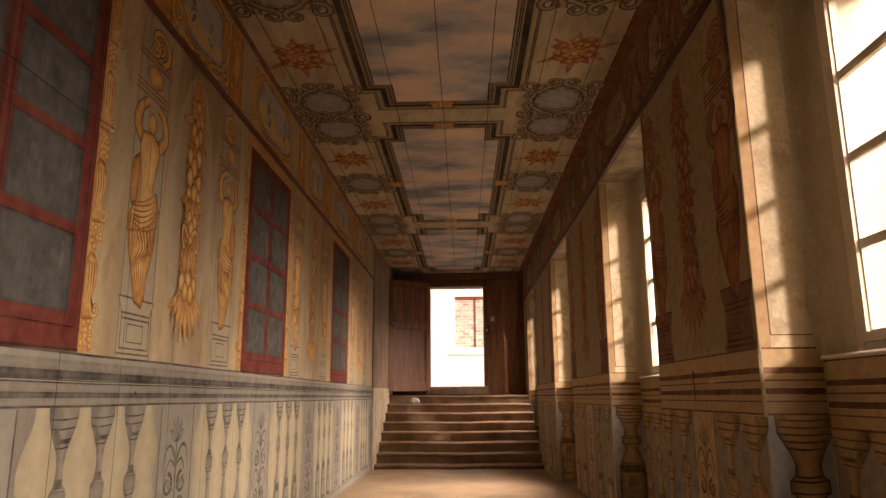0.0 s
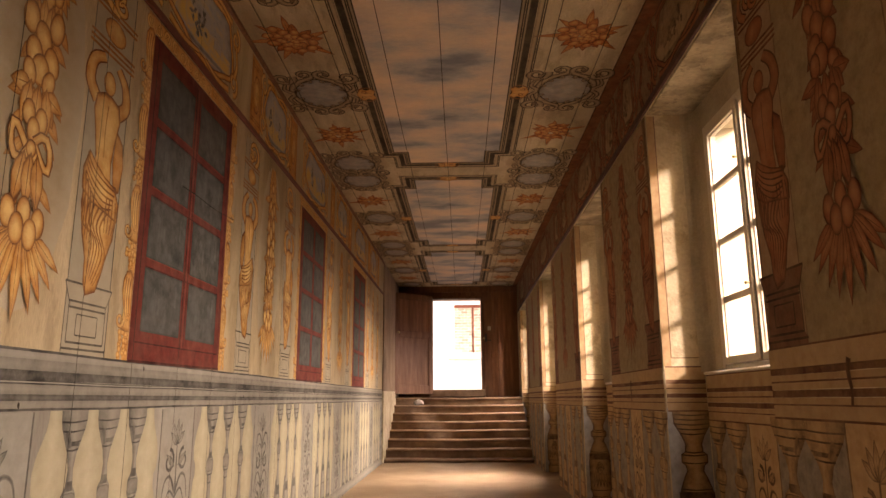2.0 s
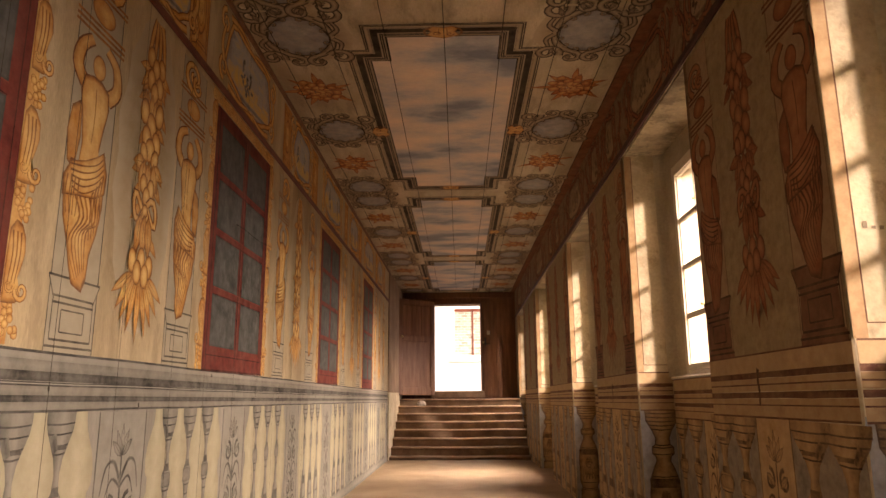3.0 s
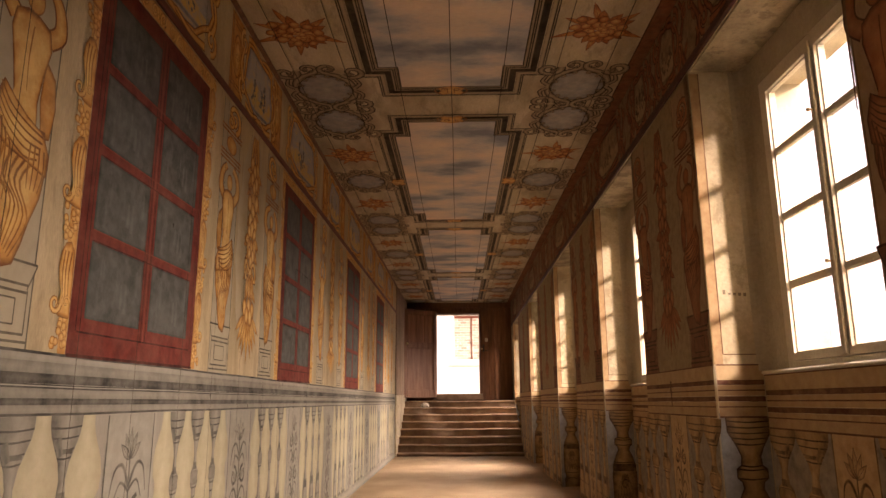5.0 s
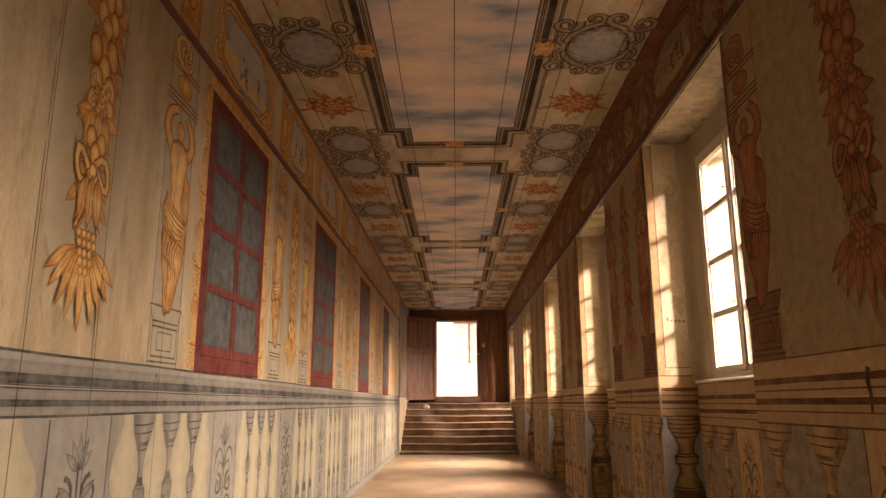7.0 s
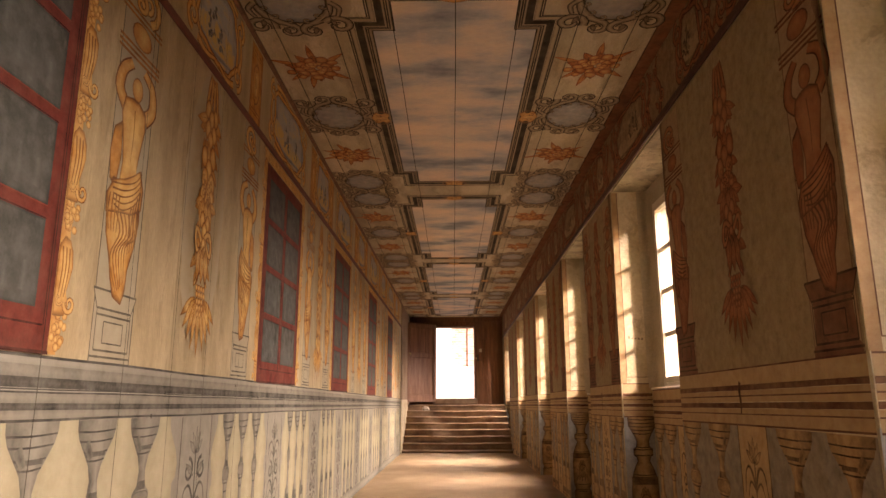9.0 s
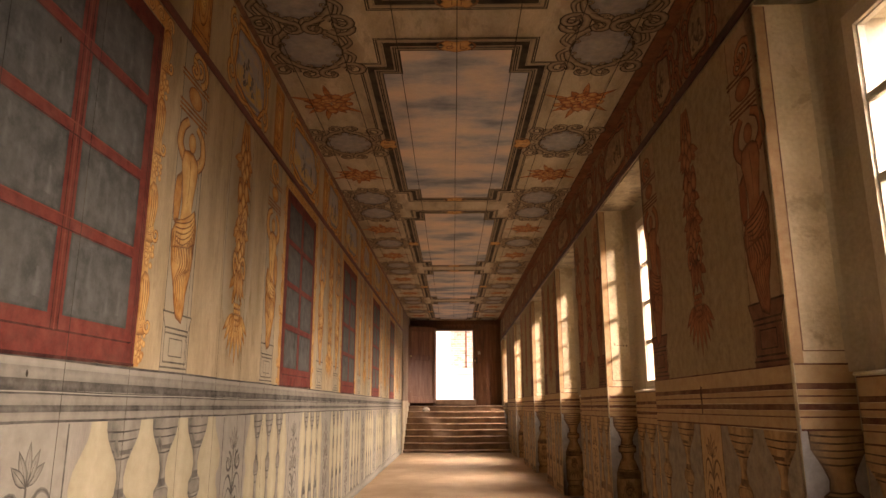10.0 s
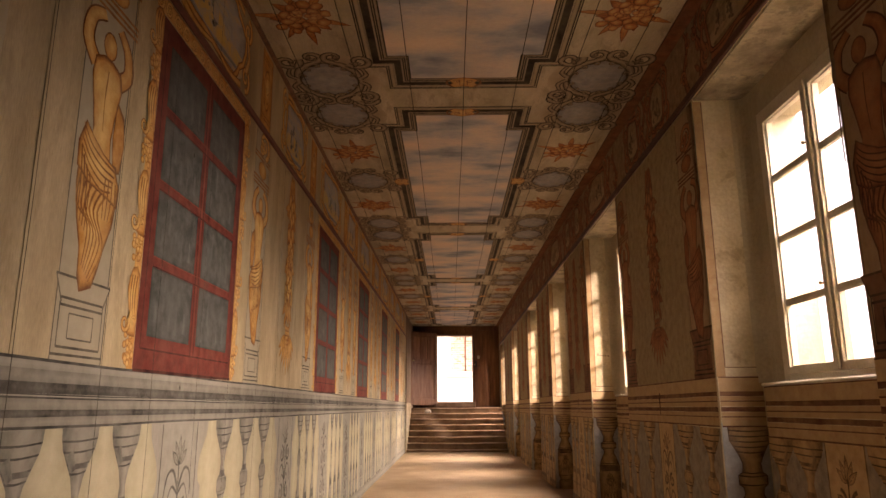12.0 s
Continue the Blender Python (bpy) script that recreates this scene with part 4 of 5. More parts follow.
FR_H = ZC - 0.04 - 3.275
mids = [(a + b) / 2 for a, b in WINDOWS]
for i, y in enumerate(mids):
    frieze_panel(i, 0.52, FR_H, on_west, P_ochre, P_scene, wall_west, (XL, y, 3.275), "small landscape painted in an ochre scroll frame")
for i, y in enumerate(GARLANDS):
    frieze_panel(20 + i, 0.34, FR_H, on_west, P_ochre, P_scene, wall_west, (XL, y, 3.275), "narrow landscape painted in an ochre scroll frame")


def medallion(seed, h):
    """A gold oval on a grey block with upright lines, as tall as the frieze."""
    p, r = Paint(0.003), random.Random(seed)
    p.shape([(-0.13, 0.01), (0.13, 0.01), (0.13, h - 0.01), (-0.13, h - 0.01)], 0.42, 0.5, 0.55, 0.9)
    for u in (-0.13, 0.13, -0.105, 0.105):
        p.line(u, 0.01, u, h - 0.01, 0.007, -0.1)
    for v in (0.06, 0.085, h - 0.085, h - 0.06):
        p.line(-0.13, v, 0.13, v, 0.006, -0.05)
    p.blob(0, h * 0.5, 0.078, h * 0.27, 0, 22, -0.1, 0.55, 0.9, 0.86)
    p.blob(0, h * 0.5, 0.045, h * 0.18, 0, 18, 0.1, 0.75, 1.0, 0.86)
    p.scroll(0.0, h * 0.5, 0.035, 1.0, 1.2, 1 if seed % 2 else -1, 0.018, 0.8, 0.0)
    return p.mesh("painted_medallion", on_west, P_ochre)


MED_W = [medallion(k, FR_H) for k in range(2)]
for y, s in FIGURES:
    hang("painted_medallion", MED_W[0 if s > 0 else 1], wall_west, (XL, y, 3.275), "gold oval painted in the frieze")

# nail holes and a long crack in the paint
HOLES = ((0.81, 1.283), (1.736, 1.441), (0.086, 1.352), (-3.1, 1.30), (-1.9, 1.46), (3.3, 1.30), (-4.7, 1.47), (-0.6, 2.2), (-4.75, 2.62))
CRACK = ((2.02, 2.455), (2.2, 2.462), (2.5, 2.458), (2.7, 2.468), (2.89, 2.482))
nh = Paint(0.009)
for y, z in HOLES:
    nh.blob(y, z, 0.007, 0.012, 0.1, 8, 0.0, 0.0, 0.0)
nh.stroke(CRACK, 0.006, 0.004, -0.2)
hang("nail_hole", nh.mesh("nail_hole", on_west, P_umber), wall_west, (XL, 0, 0), "small dark nail holes and a crack")["kind"] = "stuff"

# board joints seen through the paint
jl = Paint(0.0105)
for j in JOINTS[1:-1]:
    r = random.Random(int(j * 100))
    jl.stroke([(j + r.uniform(-0.002, 0.002), floor_z(j) + k * (ZC - 0.05 - floor_z(j)) / 12) for k in range(13)], 0.0042, 0.003, -0.5)
ob = hang("joint_line", jl.mesh("joint_line", on_west, P_umber), wall_west, (XL, 0, 0), "dark shrinkage joints between the painted boards")
ob["kind"] = "stuff"

# ceiling of boards with painted sky panels
bm = bmesh.new()
xb = [XL - 0.5, -1.42, -1.01, -0.60, -0.17, 0.25, 0.67, 1.06, OX]
for a, b in zip(xb, xb[1:]):
    add_box(bm, a + 0.002, b - 0.002, YB - 0.4, YE + 0.35, ZC + 0.001, ZC + 0.03)
add_box(bm, XL - 0.5, OX, YB - 0.4, YE + 0.35, ZC + 0.031, ZC + 0.2)
ceiling = tagged(part("ceiling", bm, M_ceil), "board ceiling painted with sky panels, scrollwork and flowers", "ceiling", kind="structure")
CX = -0.175


def notched(x, y0, y1, nx, ny, d=0.0):
    """Outline of a sky panel with stepped corners, drawn in by d."""
    x, nx, y0, y1 = x - d, nx - d, y0 + d, y1 - d
    q = [(-nx, y0), (nx, y0), (nx, y0 + ny), (x, y0 + ny), (x, y1 - ny), (nx, y1 - ny), (nx, y1), (-nx, y1), (-nx, y1 - ny), (-x, y1 - ny), (-x, y0 + ny), (-nx, y0 + ny)]
    return q


def clasp(place):
    p = Paint(0.009)
    p.shape([(-0.12, -0.05), (-0.07, -0.075), (0, -0.055), (0.07, -0.075), (0.12, -0.05), (0.09, 0), (0.12, 0.05), (0.07, 0.075), (0, 0.095), (-0.07, 0.075), (-0.12, 0.05), (-0.09, 0)], 0.0, 0.5, 0.8, 0.86)
    for s in (-1, 1):
        p.scroll(s * 0.05, 0.03, 0.03, 0, 1.1, s, 0.012, 0.1, 0.3)
        p.stroke([(s * 0.09, -0.06), (s * 0.13, -0.02), (s * 0.13, 0.03), (s * 0.09, 0.07)], 0.02, 0.014, -0.3)
        p.line(s * 0.03, -0.04, s * 0.03, 0.05, 0.008, 0.15)
    return p.mesh("painted_clasp", place, P_gold)


def cartouche(seed, w, h, place):
    """A blue-grey oval field in a frame of dark acanthus scrolls with curled ends."""
    r, p = random.Random(seed), Paint(0.004)
    pts = []
    for k in range(28):
        t = 2 * math.pi * k / 28
        q = 1 + 0.03 * math.sin(7 * t) + 0.04 * math.cos(8 * t)
        cc, ss = math.cos(t), math.sin(t)
        pts.append((w * q * math.copysign(abs(cc) ** 0.9, cc), h * q * math.copysign(abs(ss) ** 0.9, ss)))
    field = Paint(0.003)
    field.shape(pts, 0.25, 0.6, 0.75, 0.75)
    p.stroke(pts, 0.016, None, 0.05, 0.35, True)
    for sx in (-1, 1):
        for sy in (-1, 1):
            # limb along the oval, thick in the middle, its two ends rolled outwards
            limb = [(sx * (w + 0.028) * math.cos(a), sy * (h + 0.030) * math.sin(a)) for a in [math.radians(6 + 13 * k) for k in range(7)]]
            p.cord(limb[:4], 0.028, 0.064, 0.74, -0.2, 0.009)
            p.cord(limb[3:], 0.064, 0.026, 0.74, -0.2, 0.009)
            p.scroll(sx * w * 0.36, sy * (h + 0.100), 0.080, -sy * math.pi / 2, 1.2, -sx * sy, 0.056, 0.74, -0.1)
            p.scroll(sx * (w + 0.050), sy * (h + 0.035), 0.102, sy * 0.4 + (math.pi if sx > 0 else 0), 1.25, sx * sy, 0.064, 0.74, -0.1)
            p.cord([(sx * (w + 0.025), sy * h * 0.10), (sx * (w + 0.080), sy * h * 0.36), (sx * (w + 0.055), sy * h * 0.72)], 0.040, 0.018, 0.72, -0.2)
            # hooked leaves on the inner side
            for k in range(3):
                a = math.radians(18 + 27 * k)
                x, y = sx * w * 0.93 * math.cos(a), sy * h * 0.93 * math.sin(a)
                p.scroll(x, y, 0.030, math.atan2(y, x), 0.9, sx * sy, 0.022, 0.66, -0.15)
            for k in range(2):
                t = math.atan2(sy * (h + 0.08), sx * (w + 0.05)) + (k - 0.5) * 0.5
                p.leaf((w + 0.07) * math.cos(t), (h + 0.08) * math.sin(t), t + sx * sy * 0.7, 0.11, 0.022, -0.2, 0.45, 0.75)
    # umber shade painted behind the cartouche, fading outwards to the ceiling's tone
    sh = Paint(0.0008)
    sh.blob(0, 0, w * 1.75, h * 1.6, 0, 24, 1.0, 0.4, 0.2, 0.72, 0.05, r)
    return field.mesh("field", place, P_field), p.mesh("painted_cartouche", place, P_scroll), sh.mesh("wash", place, P_umbershade)


def flower(seed, place):
    r, p = random.Random(seed), Paint(0.004)
    for k in range(6):
        t = 2 * math.pi * k / 6 + r.uniform(-0.25, 0.25)
        p.leaf(0.06 * math.cos(t), 0.05 * math.sin(t), t, r.uniform(0.16, 0.23), 0.022, 0.05, 0.5, 0.8)
    for k in range(13):
        t = 2 * math.pi * k / 13 + r.uniform(-0.2, 0.2)
        p.leaf(0.06 * math.cos(t), 0.05 * math.sin(t), t, r.uniform(0.08, 0.13), 0.03, 0.05, 0.4, 0.6)
    for k in range(20):
        t, q = 2 * math.pi * k / 9.3, 0.03 + 0.0048 * k
        p.blob(q * 1.25 * math.cos(t), q * math.sin(t), r.uniform(0.026, 0.042), r.uniform(0.024, 0.038), r.uniform(0, 3), 10, 0.0, 0.5, 0.95, 0.8, 0.12, r)
    for k in range(12):
        p.blob(r.uniform(-0.05, 0.05), r.uniform(-0.05, 0.05), 0.02, 0.02, 0, 8, 0.0, 0.6, 1.0)
    return p.mesh("painted_flower", place, P_flower)


CLASP = clasp(on_ceiling)
CART = [cartouche(5 + i, 0.22, 0.27, on_ceiling) for i in range(2)]
FLOW = [flower(30 + i, on_ceiling) for i in range(3)]
PANEL_Y = [(-11.2, -7.35), (-6.85, -2.98), (-2.42, 1.45), (2.06, 5.87), (6.38, 10.25), (10.80, 14.70)]
for i, (y0, y1) in enumerate(PANEL_Y):
    ym, L = (y0 + y1) / 2, y1 - y0
    field = Paint(0.002)
    q = notched(0.64, -L / 2, L / 2, 0.50, 0.36)
    ring_ = field.ring(q, 0.5)
    field.f += [(ring_[0], ring_[1], ring_[2], ring_[11]), (ring_[11], ring_[2], ring_[3], ring_[4], ring_[9], ring_[10]), (ring_[9], ring_[4], ring_[5], ring_[8]), (ring_[8], ring_[5], ring_[6], ring_[7])]
    panel = hang("painted_sky_panel", field.mesh("painted_sky_panel", on_ceiling, M_sky), ceiling, (CX, ym, ZC), "cloudy blue and peach sky painted on the boards")
    fr = Paint(0.004)
    fr.stroke(notched(0.645, -L / 2, L / 2, 0.49, 0.36, 0.035), 0.075, None, 0.85, 0.72, True)
    fr.stroke(notched(0.645, -L / 2, L / 2, 0.49, 0.36, -0.015), 0.052, None, 0.04, 0.10, True)
    fr.stroke(notched(0.645, -L / 2, L / 2, 0.49, 0.36, -0.052), 0.012, None, 0.35, 0.2, True)
    fr.stroke(notched(0.645, -L / 2, L / 2, 0.49, 0.36, -0.065), 0.035, None, 0.95, 0.75, True)
    for d in (0.072, 0.045, 0.03, -0.085, -0.10):
        fr.stroke(notched(0.645, -L / 2, L / 2, 0.49, 0.36, d), 0.010, None, -0.2, None, True)
    hang("painted_frame", fr.mesh("painted_frame", on_ceiling, P_umber), panel, (0, 0, 0), "dark stepped frame with pale edges")
    for u, v, rot in ((0, -L / 2, 0), (0, L / 2, 180), (-0.66, 0, 90), (0.66, 0, -90)):
        ob = hang("painted_clasp", CLASP, panel, (u, v, 0), "gold clasp on the frame")
        ob.rotation_euler.z = radians(rot)
    for sx, xc in ((-1, -1.235), (1, 0.885)):
        for k, v in enumerate((-L / 2 + 0.05, -0.02, L / 2 - 0.05)):
            fm, cm, sm = CART[(i + k) % 2]
            c_ob = hang("painted_cartouche", cm, ceiling, (xc, ym + v, ZC), "blue-grey field in a frame of dark scrolls")
            hang("field", fm, c_ob, (0, 0, 0))
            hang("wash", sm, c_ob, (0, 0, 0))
        for k, v in enumerate((-L / 4, L / 4)):
            ob = hang("painted_flower", FLOW[(i + k) % 3], ceiling, (xc + sx * 0.02, ym + v, ZC), "orange and red flower cluster")
            ob.rotation_euler.z = i * 1.3 + k
            ob.scale = (1.35, 1.35, 1)
cl = Paint(0.0125)
for x in xb[1:-1]:
    cl.stroke([(x + 0.003 * math.sin(k), YB + k * (YE - YB) / 40) for k in range(41)], 0.006, 0.006, -0.3)
ob = hang("joint_line", cl.mesh("joint_line", on_ceiling, P_umber), ceiling, (0, 0, ZC), "dark open joints between the ceiling boards")
ob["kind"] = "stuff"
# painted border of the ceiling along the east wall
ce = Paint(0.003)
ce.rect(1.235, XR, YB, YE, 0.3)
ce.line(1.23, YB, 1.23, YE, 0.012, 0.0)
hang("painted_border", ce.mesh("painted_border", on_ceiling, P_red), ceiling, (0, 0, ZC), "dull red painted edge of the ceiling")

# east wall murals, red earth on the plaster
PIERS = [(NICHES[i][1], NICHES[i + 1][0]) for i in range(len(NICHES) - 1)] + [(-7.4, NICHES[0][0])]
FIG_E = [draped_term(120 + i, s, P_red, on_east) for i, s in enumerate((1, -1))]
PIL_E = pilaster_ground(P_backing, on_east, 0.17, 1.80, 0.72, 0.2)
PED_E = pedestal(P_reddark, on_east, 0.45, -0.1)
GAR_E = [garland(140 + i, 1.62, P_red, on_east) for i in range(3)]
for i, (a, b) in enumerate(PIERS):
    for y, s in ((a + 0.19, 1), (b - 0.19, 0)):
        z = east_c(y)
        hang("painted_pilaster", PIL_E, wall_east, (XR, y, z))
        hang("painted_pedestal", PED_E, wall_east, (XR, y, z), "dull red painted pedestal").scale = (1, 1.1, 1.1)
        hang("painted_figure", FIG_E[s], wall_east, (XR, y, z), "plain red-brown draped shape painted on a pedestal").scale = (1, 1.28, 1)
    ym = (a + b) / 2
    # the pier faces away from the windows; its shade is put into this colour
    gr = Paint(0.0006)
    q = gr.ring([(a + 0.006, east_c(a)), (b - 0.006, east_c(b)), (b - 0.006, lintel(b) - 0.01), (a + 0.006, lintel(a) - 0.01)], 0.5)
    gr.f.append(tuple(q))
    hang("painted_ground", gr.mesh("painted_ground", on_east, P_pier_shade), wall_east, (XR, 0, 0), "dull ochre sheet on the pier, darkened for its shade")
    hang("painted_garland", GAR_E[i % 3], wall_east, (XR, ym, east_c(ym) + 0.10), "hanging garland of fruit painted in red earth")

CORNICE = ((0.0, -0.088, 0.90), (-0.090, -0.113, 0.06), (-0.115, -0.140, 0.84), (-0.146, -0.174, 0.86), (-0.177, -0.206, 0.03), (-0.208, -0.292, 0.84))


def bands(place, u0, u1, z, name, parent, at, label="", fall=FALL):
    """Red-brown bands of the painted cornice; z is its top at u = 0, falling along u."""
    p, n = Paint(0.003), 8
    us = [u0 + (u1 - u0) * k / n for k in range(n + 1)]
    r = random.Random(int(u0 * 100))
    for d0, d1, tone in CORNICE:
        top = p.ring([(u, z - fall * u + d0) for u in us], tone)
        low = p.ring([(u, z - fall * u + d1 + r.uniform(-0.002, 0.002)) for u in us], tone)
        p.f += [(low[k], low[k + 1], top[k + 1], top[k]) for k in range(n)]
    p.up()
    for d, w in ((0.0, 0.008), (-0.088, 0.005), (-0.143, 0.007), (-0.236, 0.006), (-0.292, 0.009)):
        p.stroke([(u, z - fall * u + d) for u in us], w, w, -0.25)
    return hang(name, p.mesh(name, place, P_band), parent, at, label)


DADO_E = 1.19
PAN_E = [ornament_panel(170 + i, 0.17, DADO_E, on_east, P_brown) for i in range(2)]
BAL_E = baluster_lines(0.47, DADO_E, on_east, P_brown)


def blue_ground(u0, u1, h, place, paint):
    p = Paint(0.0015)
    p.rect(u0, u1, 0, h, 0.4)
    return p.mesh("painted_ground", place, paint)


def dado_run(a, b, x, top, k0):
    """Ornament panel in the middle, two brown balusters on each side, on a blue-grey ground."""
    c = (a + b) / 2
    z = top(c) - 0.295 - DADO_E
    hang("painted_ground", blue_ground(a, b, DADO_E, on_east, P_gap), wall_east, (x, 0, z))
    hang("painted_panel", PAN_E[k0 % 2], wall_east, (x, c, z), "brown ornament panel of the mock balustrade")
    for s in (-1, 1):
        for k in range(2):
            y = c + s * (0.17 + (k + 0.60) * ((b - a) / 2 - 0.17) / 2)
            hang("painted_baluster", BAL_E, wall_east, (x, y, z), "brown baluster painted on the plaster dado")


for i, (a, b) in enumerate(PIERS):
    bands(on_east, a + 0.004, b - 0.004, east_c(0), "painted_cornice", wall_east, (XR, 0, 0), "red-brown painted cornice bands")
    dado_run(a + 0.004, b - 0.004, XR, east_c, i)

# paint dribble across the cornice of each pier
for i, (a, b) in enumerate(PIERS):
    y = (a + b) / 2 + 0.08
    z = east_c(y)
    dr = Paint(0.008)
    dr.stroke([(y, z - 0.07), (y + 0.012, z - 0.12), (y + 0.002, z - 0.18), (y + 0.010, z - 0.235)], 0.030, 0.016, 0.05, 0.25)
    hang("paint_stain", dr.mesh("paint_stain", on_east, P_reddark), wall_east, (XR, 0, 0), "dark red dribble of old paint")

# dark strips up the pier edges: capital paint and shadow put into the colour
for i, (a, b) in enumerate(NICHES):
    for k, (y, s) in enumerate(((a, -1), (b, 1))):
        r = random.Random(300 + 2 * i + k)
        st = Paint(0.009)
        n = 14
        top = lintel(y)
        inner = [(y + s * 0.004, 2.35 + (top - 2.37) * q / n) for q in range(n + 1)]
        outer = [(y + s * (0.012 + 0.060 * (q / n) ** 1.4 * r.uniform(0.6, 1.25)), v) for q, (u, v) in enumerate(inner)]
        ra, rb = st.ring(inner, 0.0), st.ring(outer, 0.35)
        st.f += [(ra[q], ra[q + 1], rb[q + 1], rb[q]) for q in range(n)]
        hang("smoke_stain", st.mesh("smoke_stain", on_east, P_backing), wall_east, (XR, 0, 0), "dark strip of paint and painted shadow on the pier edge")


def reveal_baluster(seed):
    """One stout baluster as wide as the reveal: capital, neck ring, vase on a block; u = 0 at its axis."""
    p, r = Paint(0.0030), random.Random(seed)
    prof = ((0.0, 0.125), (0.20, 0.125), (0.215, 0.105), (0.25, 0.115), (0.27, 0.132), (0.50, 0.138), (0.60, 0.118), (0.66, 0.085), (0.69, 0.062), (0.72, 0.070), (0.735, 0.098), (0.775, 0.098), (0.79, 0.068), (0.83, 0.062), (0.87, 0.085), (0.91, 0.118), (0.935, 0.14), (1.0, 0.145))
    h = 1.24
    cols = [p.ring([(k * x, v * h) for v, x in prof], t) for k, t in ((-1, 0.10), (-0.55, 0.50), (0.1, 0.66), (0.6, 0.38), (1, 0.08))]
    for a, b in zip(cols, cols[1:]):
        p.f += [(a[i], a[i + 1], b[i + 1], b[i]) for i in range(len(prof) - 1)]
    p.up()
    edge = [(x, v * h) for v, x in prof]
    for s in (-1, 1):
        p.stroke([(s * x, v) for x, v in edge], 0.007, 0.007, -0.1)
    for v, x in ((0.985, 0.145), (0.96, 0.142), (0.935, 0.14), (0.91, 0.118), (0.885, 0.096), (0.79, 0.068), (0.775, 0.098), (0.735, 0.098), (0.60, 0.118), (0.27, 0.132), (0.215, 0.105), (0.20, 0.125), (0.05, 0.125)):
        p.stroke([(-x, v * h), (0, v * h - 0.008), (x, v * h)], 0.009, 0.007, -0.15)
    p.rect(-0.134, 0.134, 0.53 * h, 0.585 * h, 0.05)
    for k in range(5):
        u = -0.09 + 0.045 * k
        p.leaf(u, 0.29 * h, math.pi / 2 + (k - 2) * 0.12, 0.23 * h, 0.022, -0.05, 0.35, 0.6)
    p.scroll(0.0, 0.43 * h, 0.05, 0.4, 1.3, 1, 0.016, 0.1, 0.4)
    return p.mesh("painted_baluster", on_north, P_brown)


# parapets under the windows and the far reveals
REV_BAL = reveal_baluster(3)
for i, (a, b) in enumerate(NICHES):
    bands(on_east, a + 0.01, b - 0.01, sill(0) - 0.002, "painted_cornice", wall_east, (PX, 0, 0), "red-brown painted cornice bands")
    dado_run(a + 0.01, b - 0.01, PX, lambda y: sill(y) - 0.002, i + 1)
    # far reveal: corner strip, cornice bands and one big baluster
    zc = east_c(b)
    bands(on_north, XR + 0.012, PX - 0.004, zc, "painted_cornice", wall_east, (0, b, 0), "red-brown painted cornice bands", 0.0)
    hang("painted_ground", blue_ground(XR + 0.006, PX - 0.004, zc - 0.28, on_north, P_blue), wall_east, (0, b, 0.01))
    hang("painted_baluster", REV_BAL, wall_east, (XR + 0.165, b, zc - 0.295 - 1.24), "large brown baluster painted on the niche reveal").scale = (0.86, 1, 1)
    st = Paint(0.002)
    top = lintel(b) - 0.02
    st.rect(XR + 0.004, XR + 0.058, zc + 0.004, top, 0.72)
    st.line(XR + 0.060, zc + 0.06, XR + 0.060, top, 0.006, -0.2)
    st.line(XR + 0.060, zc + 0.06, PX - 0.02, zc + 0.06, 0.005, -0.1)
    hang("painted_strip", st.mesh("painted_strip", on_north, P_band), wall_east, (0, b, 0), "ochre corner strip with a dark line")
# scribbled pencil marks on one reveal
sc = Paint(0.004)
for k in range(5):
    u = XR + 0.09 + 0.03 * k
    sc.rect(u, u + 0.016, 1.917 - 0.003 * k, 1.926 + (0.018 if k == 0 else 0.0), 0.7)
hang("pencil_mark", sc.mesh("pencil_mark", on_north, P_umber), wall_east, (0, NICHES[1][1], 0), "dark scribbled marks on the plaster")

# moulding and frieze of the east wall
M_redwood = surface("blackened_moulding", (0.05, 0.022, 0.015), (0.09, 0.035, 0.022), None, 5, 50, 0.6, 0.3)
slope_box("moulding", XR - 0.024, XR - 0.0005, YB, YE, lambda y: lintel(y) - 0.01, lambda y: lintel(y) + 0.045, M_redwood, wall_east, "dark worn wooden moulding", 0.007)
fg = Paint(0.0015)
q = fg.ring([(YB, lintel(YB) + 0.046), (YE, lintel(YE) + 0.046), (YE, ZC - 0.005), (YB, ZC - 0.005)], 0.5)
fg.f.append(tuple(q))
hang("painted_ground", fg.mesh("painted_ground", on_east, P_frieze), wall_east, (XR, 0, 0), "dull red-brown frieze ground")


def frieze_volute(seed, h, hand):
    """A bracket of leaf scrolls as tall as the frieze."""
    p, r = Paint(0.004), random.Random(seed)
    p.stroke([(0, 0.01), (hand * 0.055, h * 0.35), (-hand * 0.04, h * 0.7), (hand * 0.02, h * 0.96)], 0.075, 0.03, 0.75, -0.1)
    p.scroll(hand * 0.07, h * 0.28, 0.06, 0, 1.3, hand, 0.03, 0.85, -0.1)
    p.scroll(-hand * 0.06, h * 0.72, 0.055, 2, 1.3, -hand, 0.028, 0.8, -0.1)
    for k in range(3):
        p.leaf(0, h * (0.10 + 0.28 * k), r.uniform(0.4, 2.7), 0.13, 0.025, -0.1, 0.5, 0.9)
    return p.mesh("painted_scrollwork", on_east, P_rust)


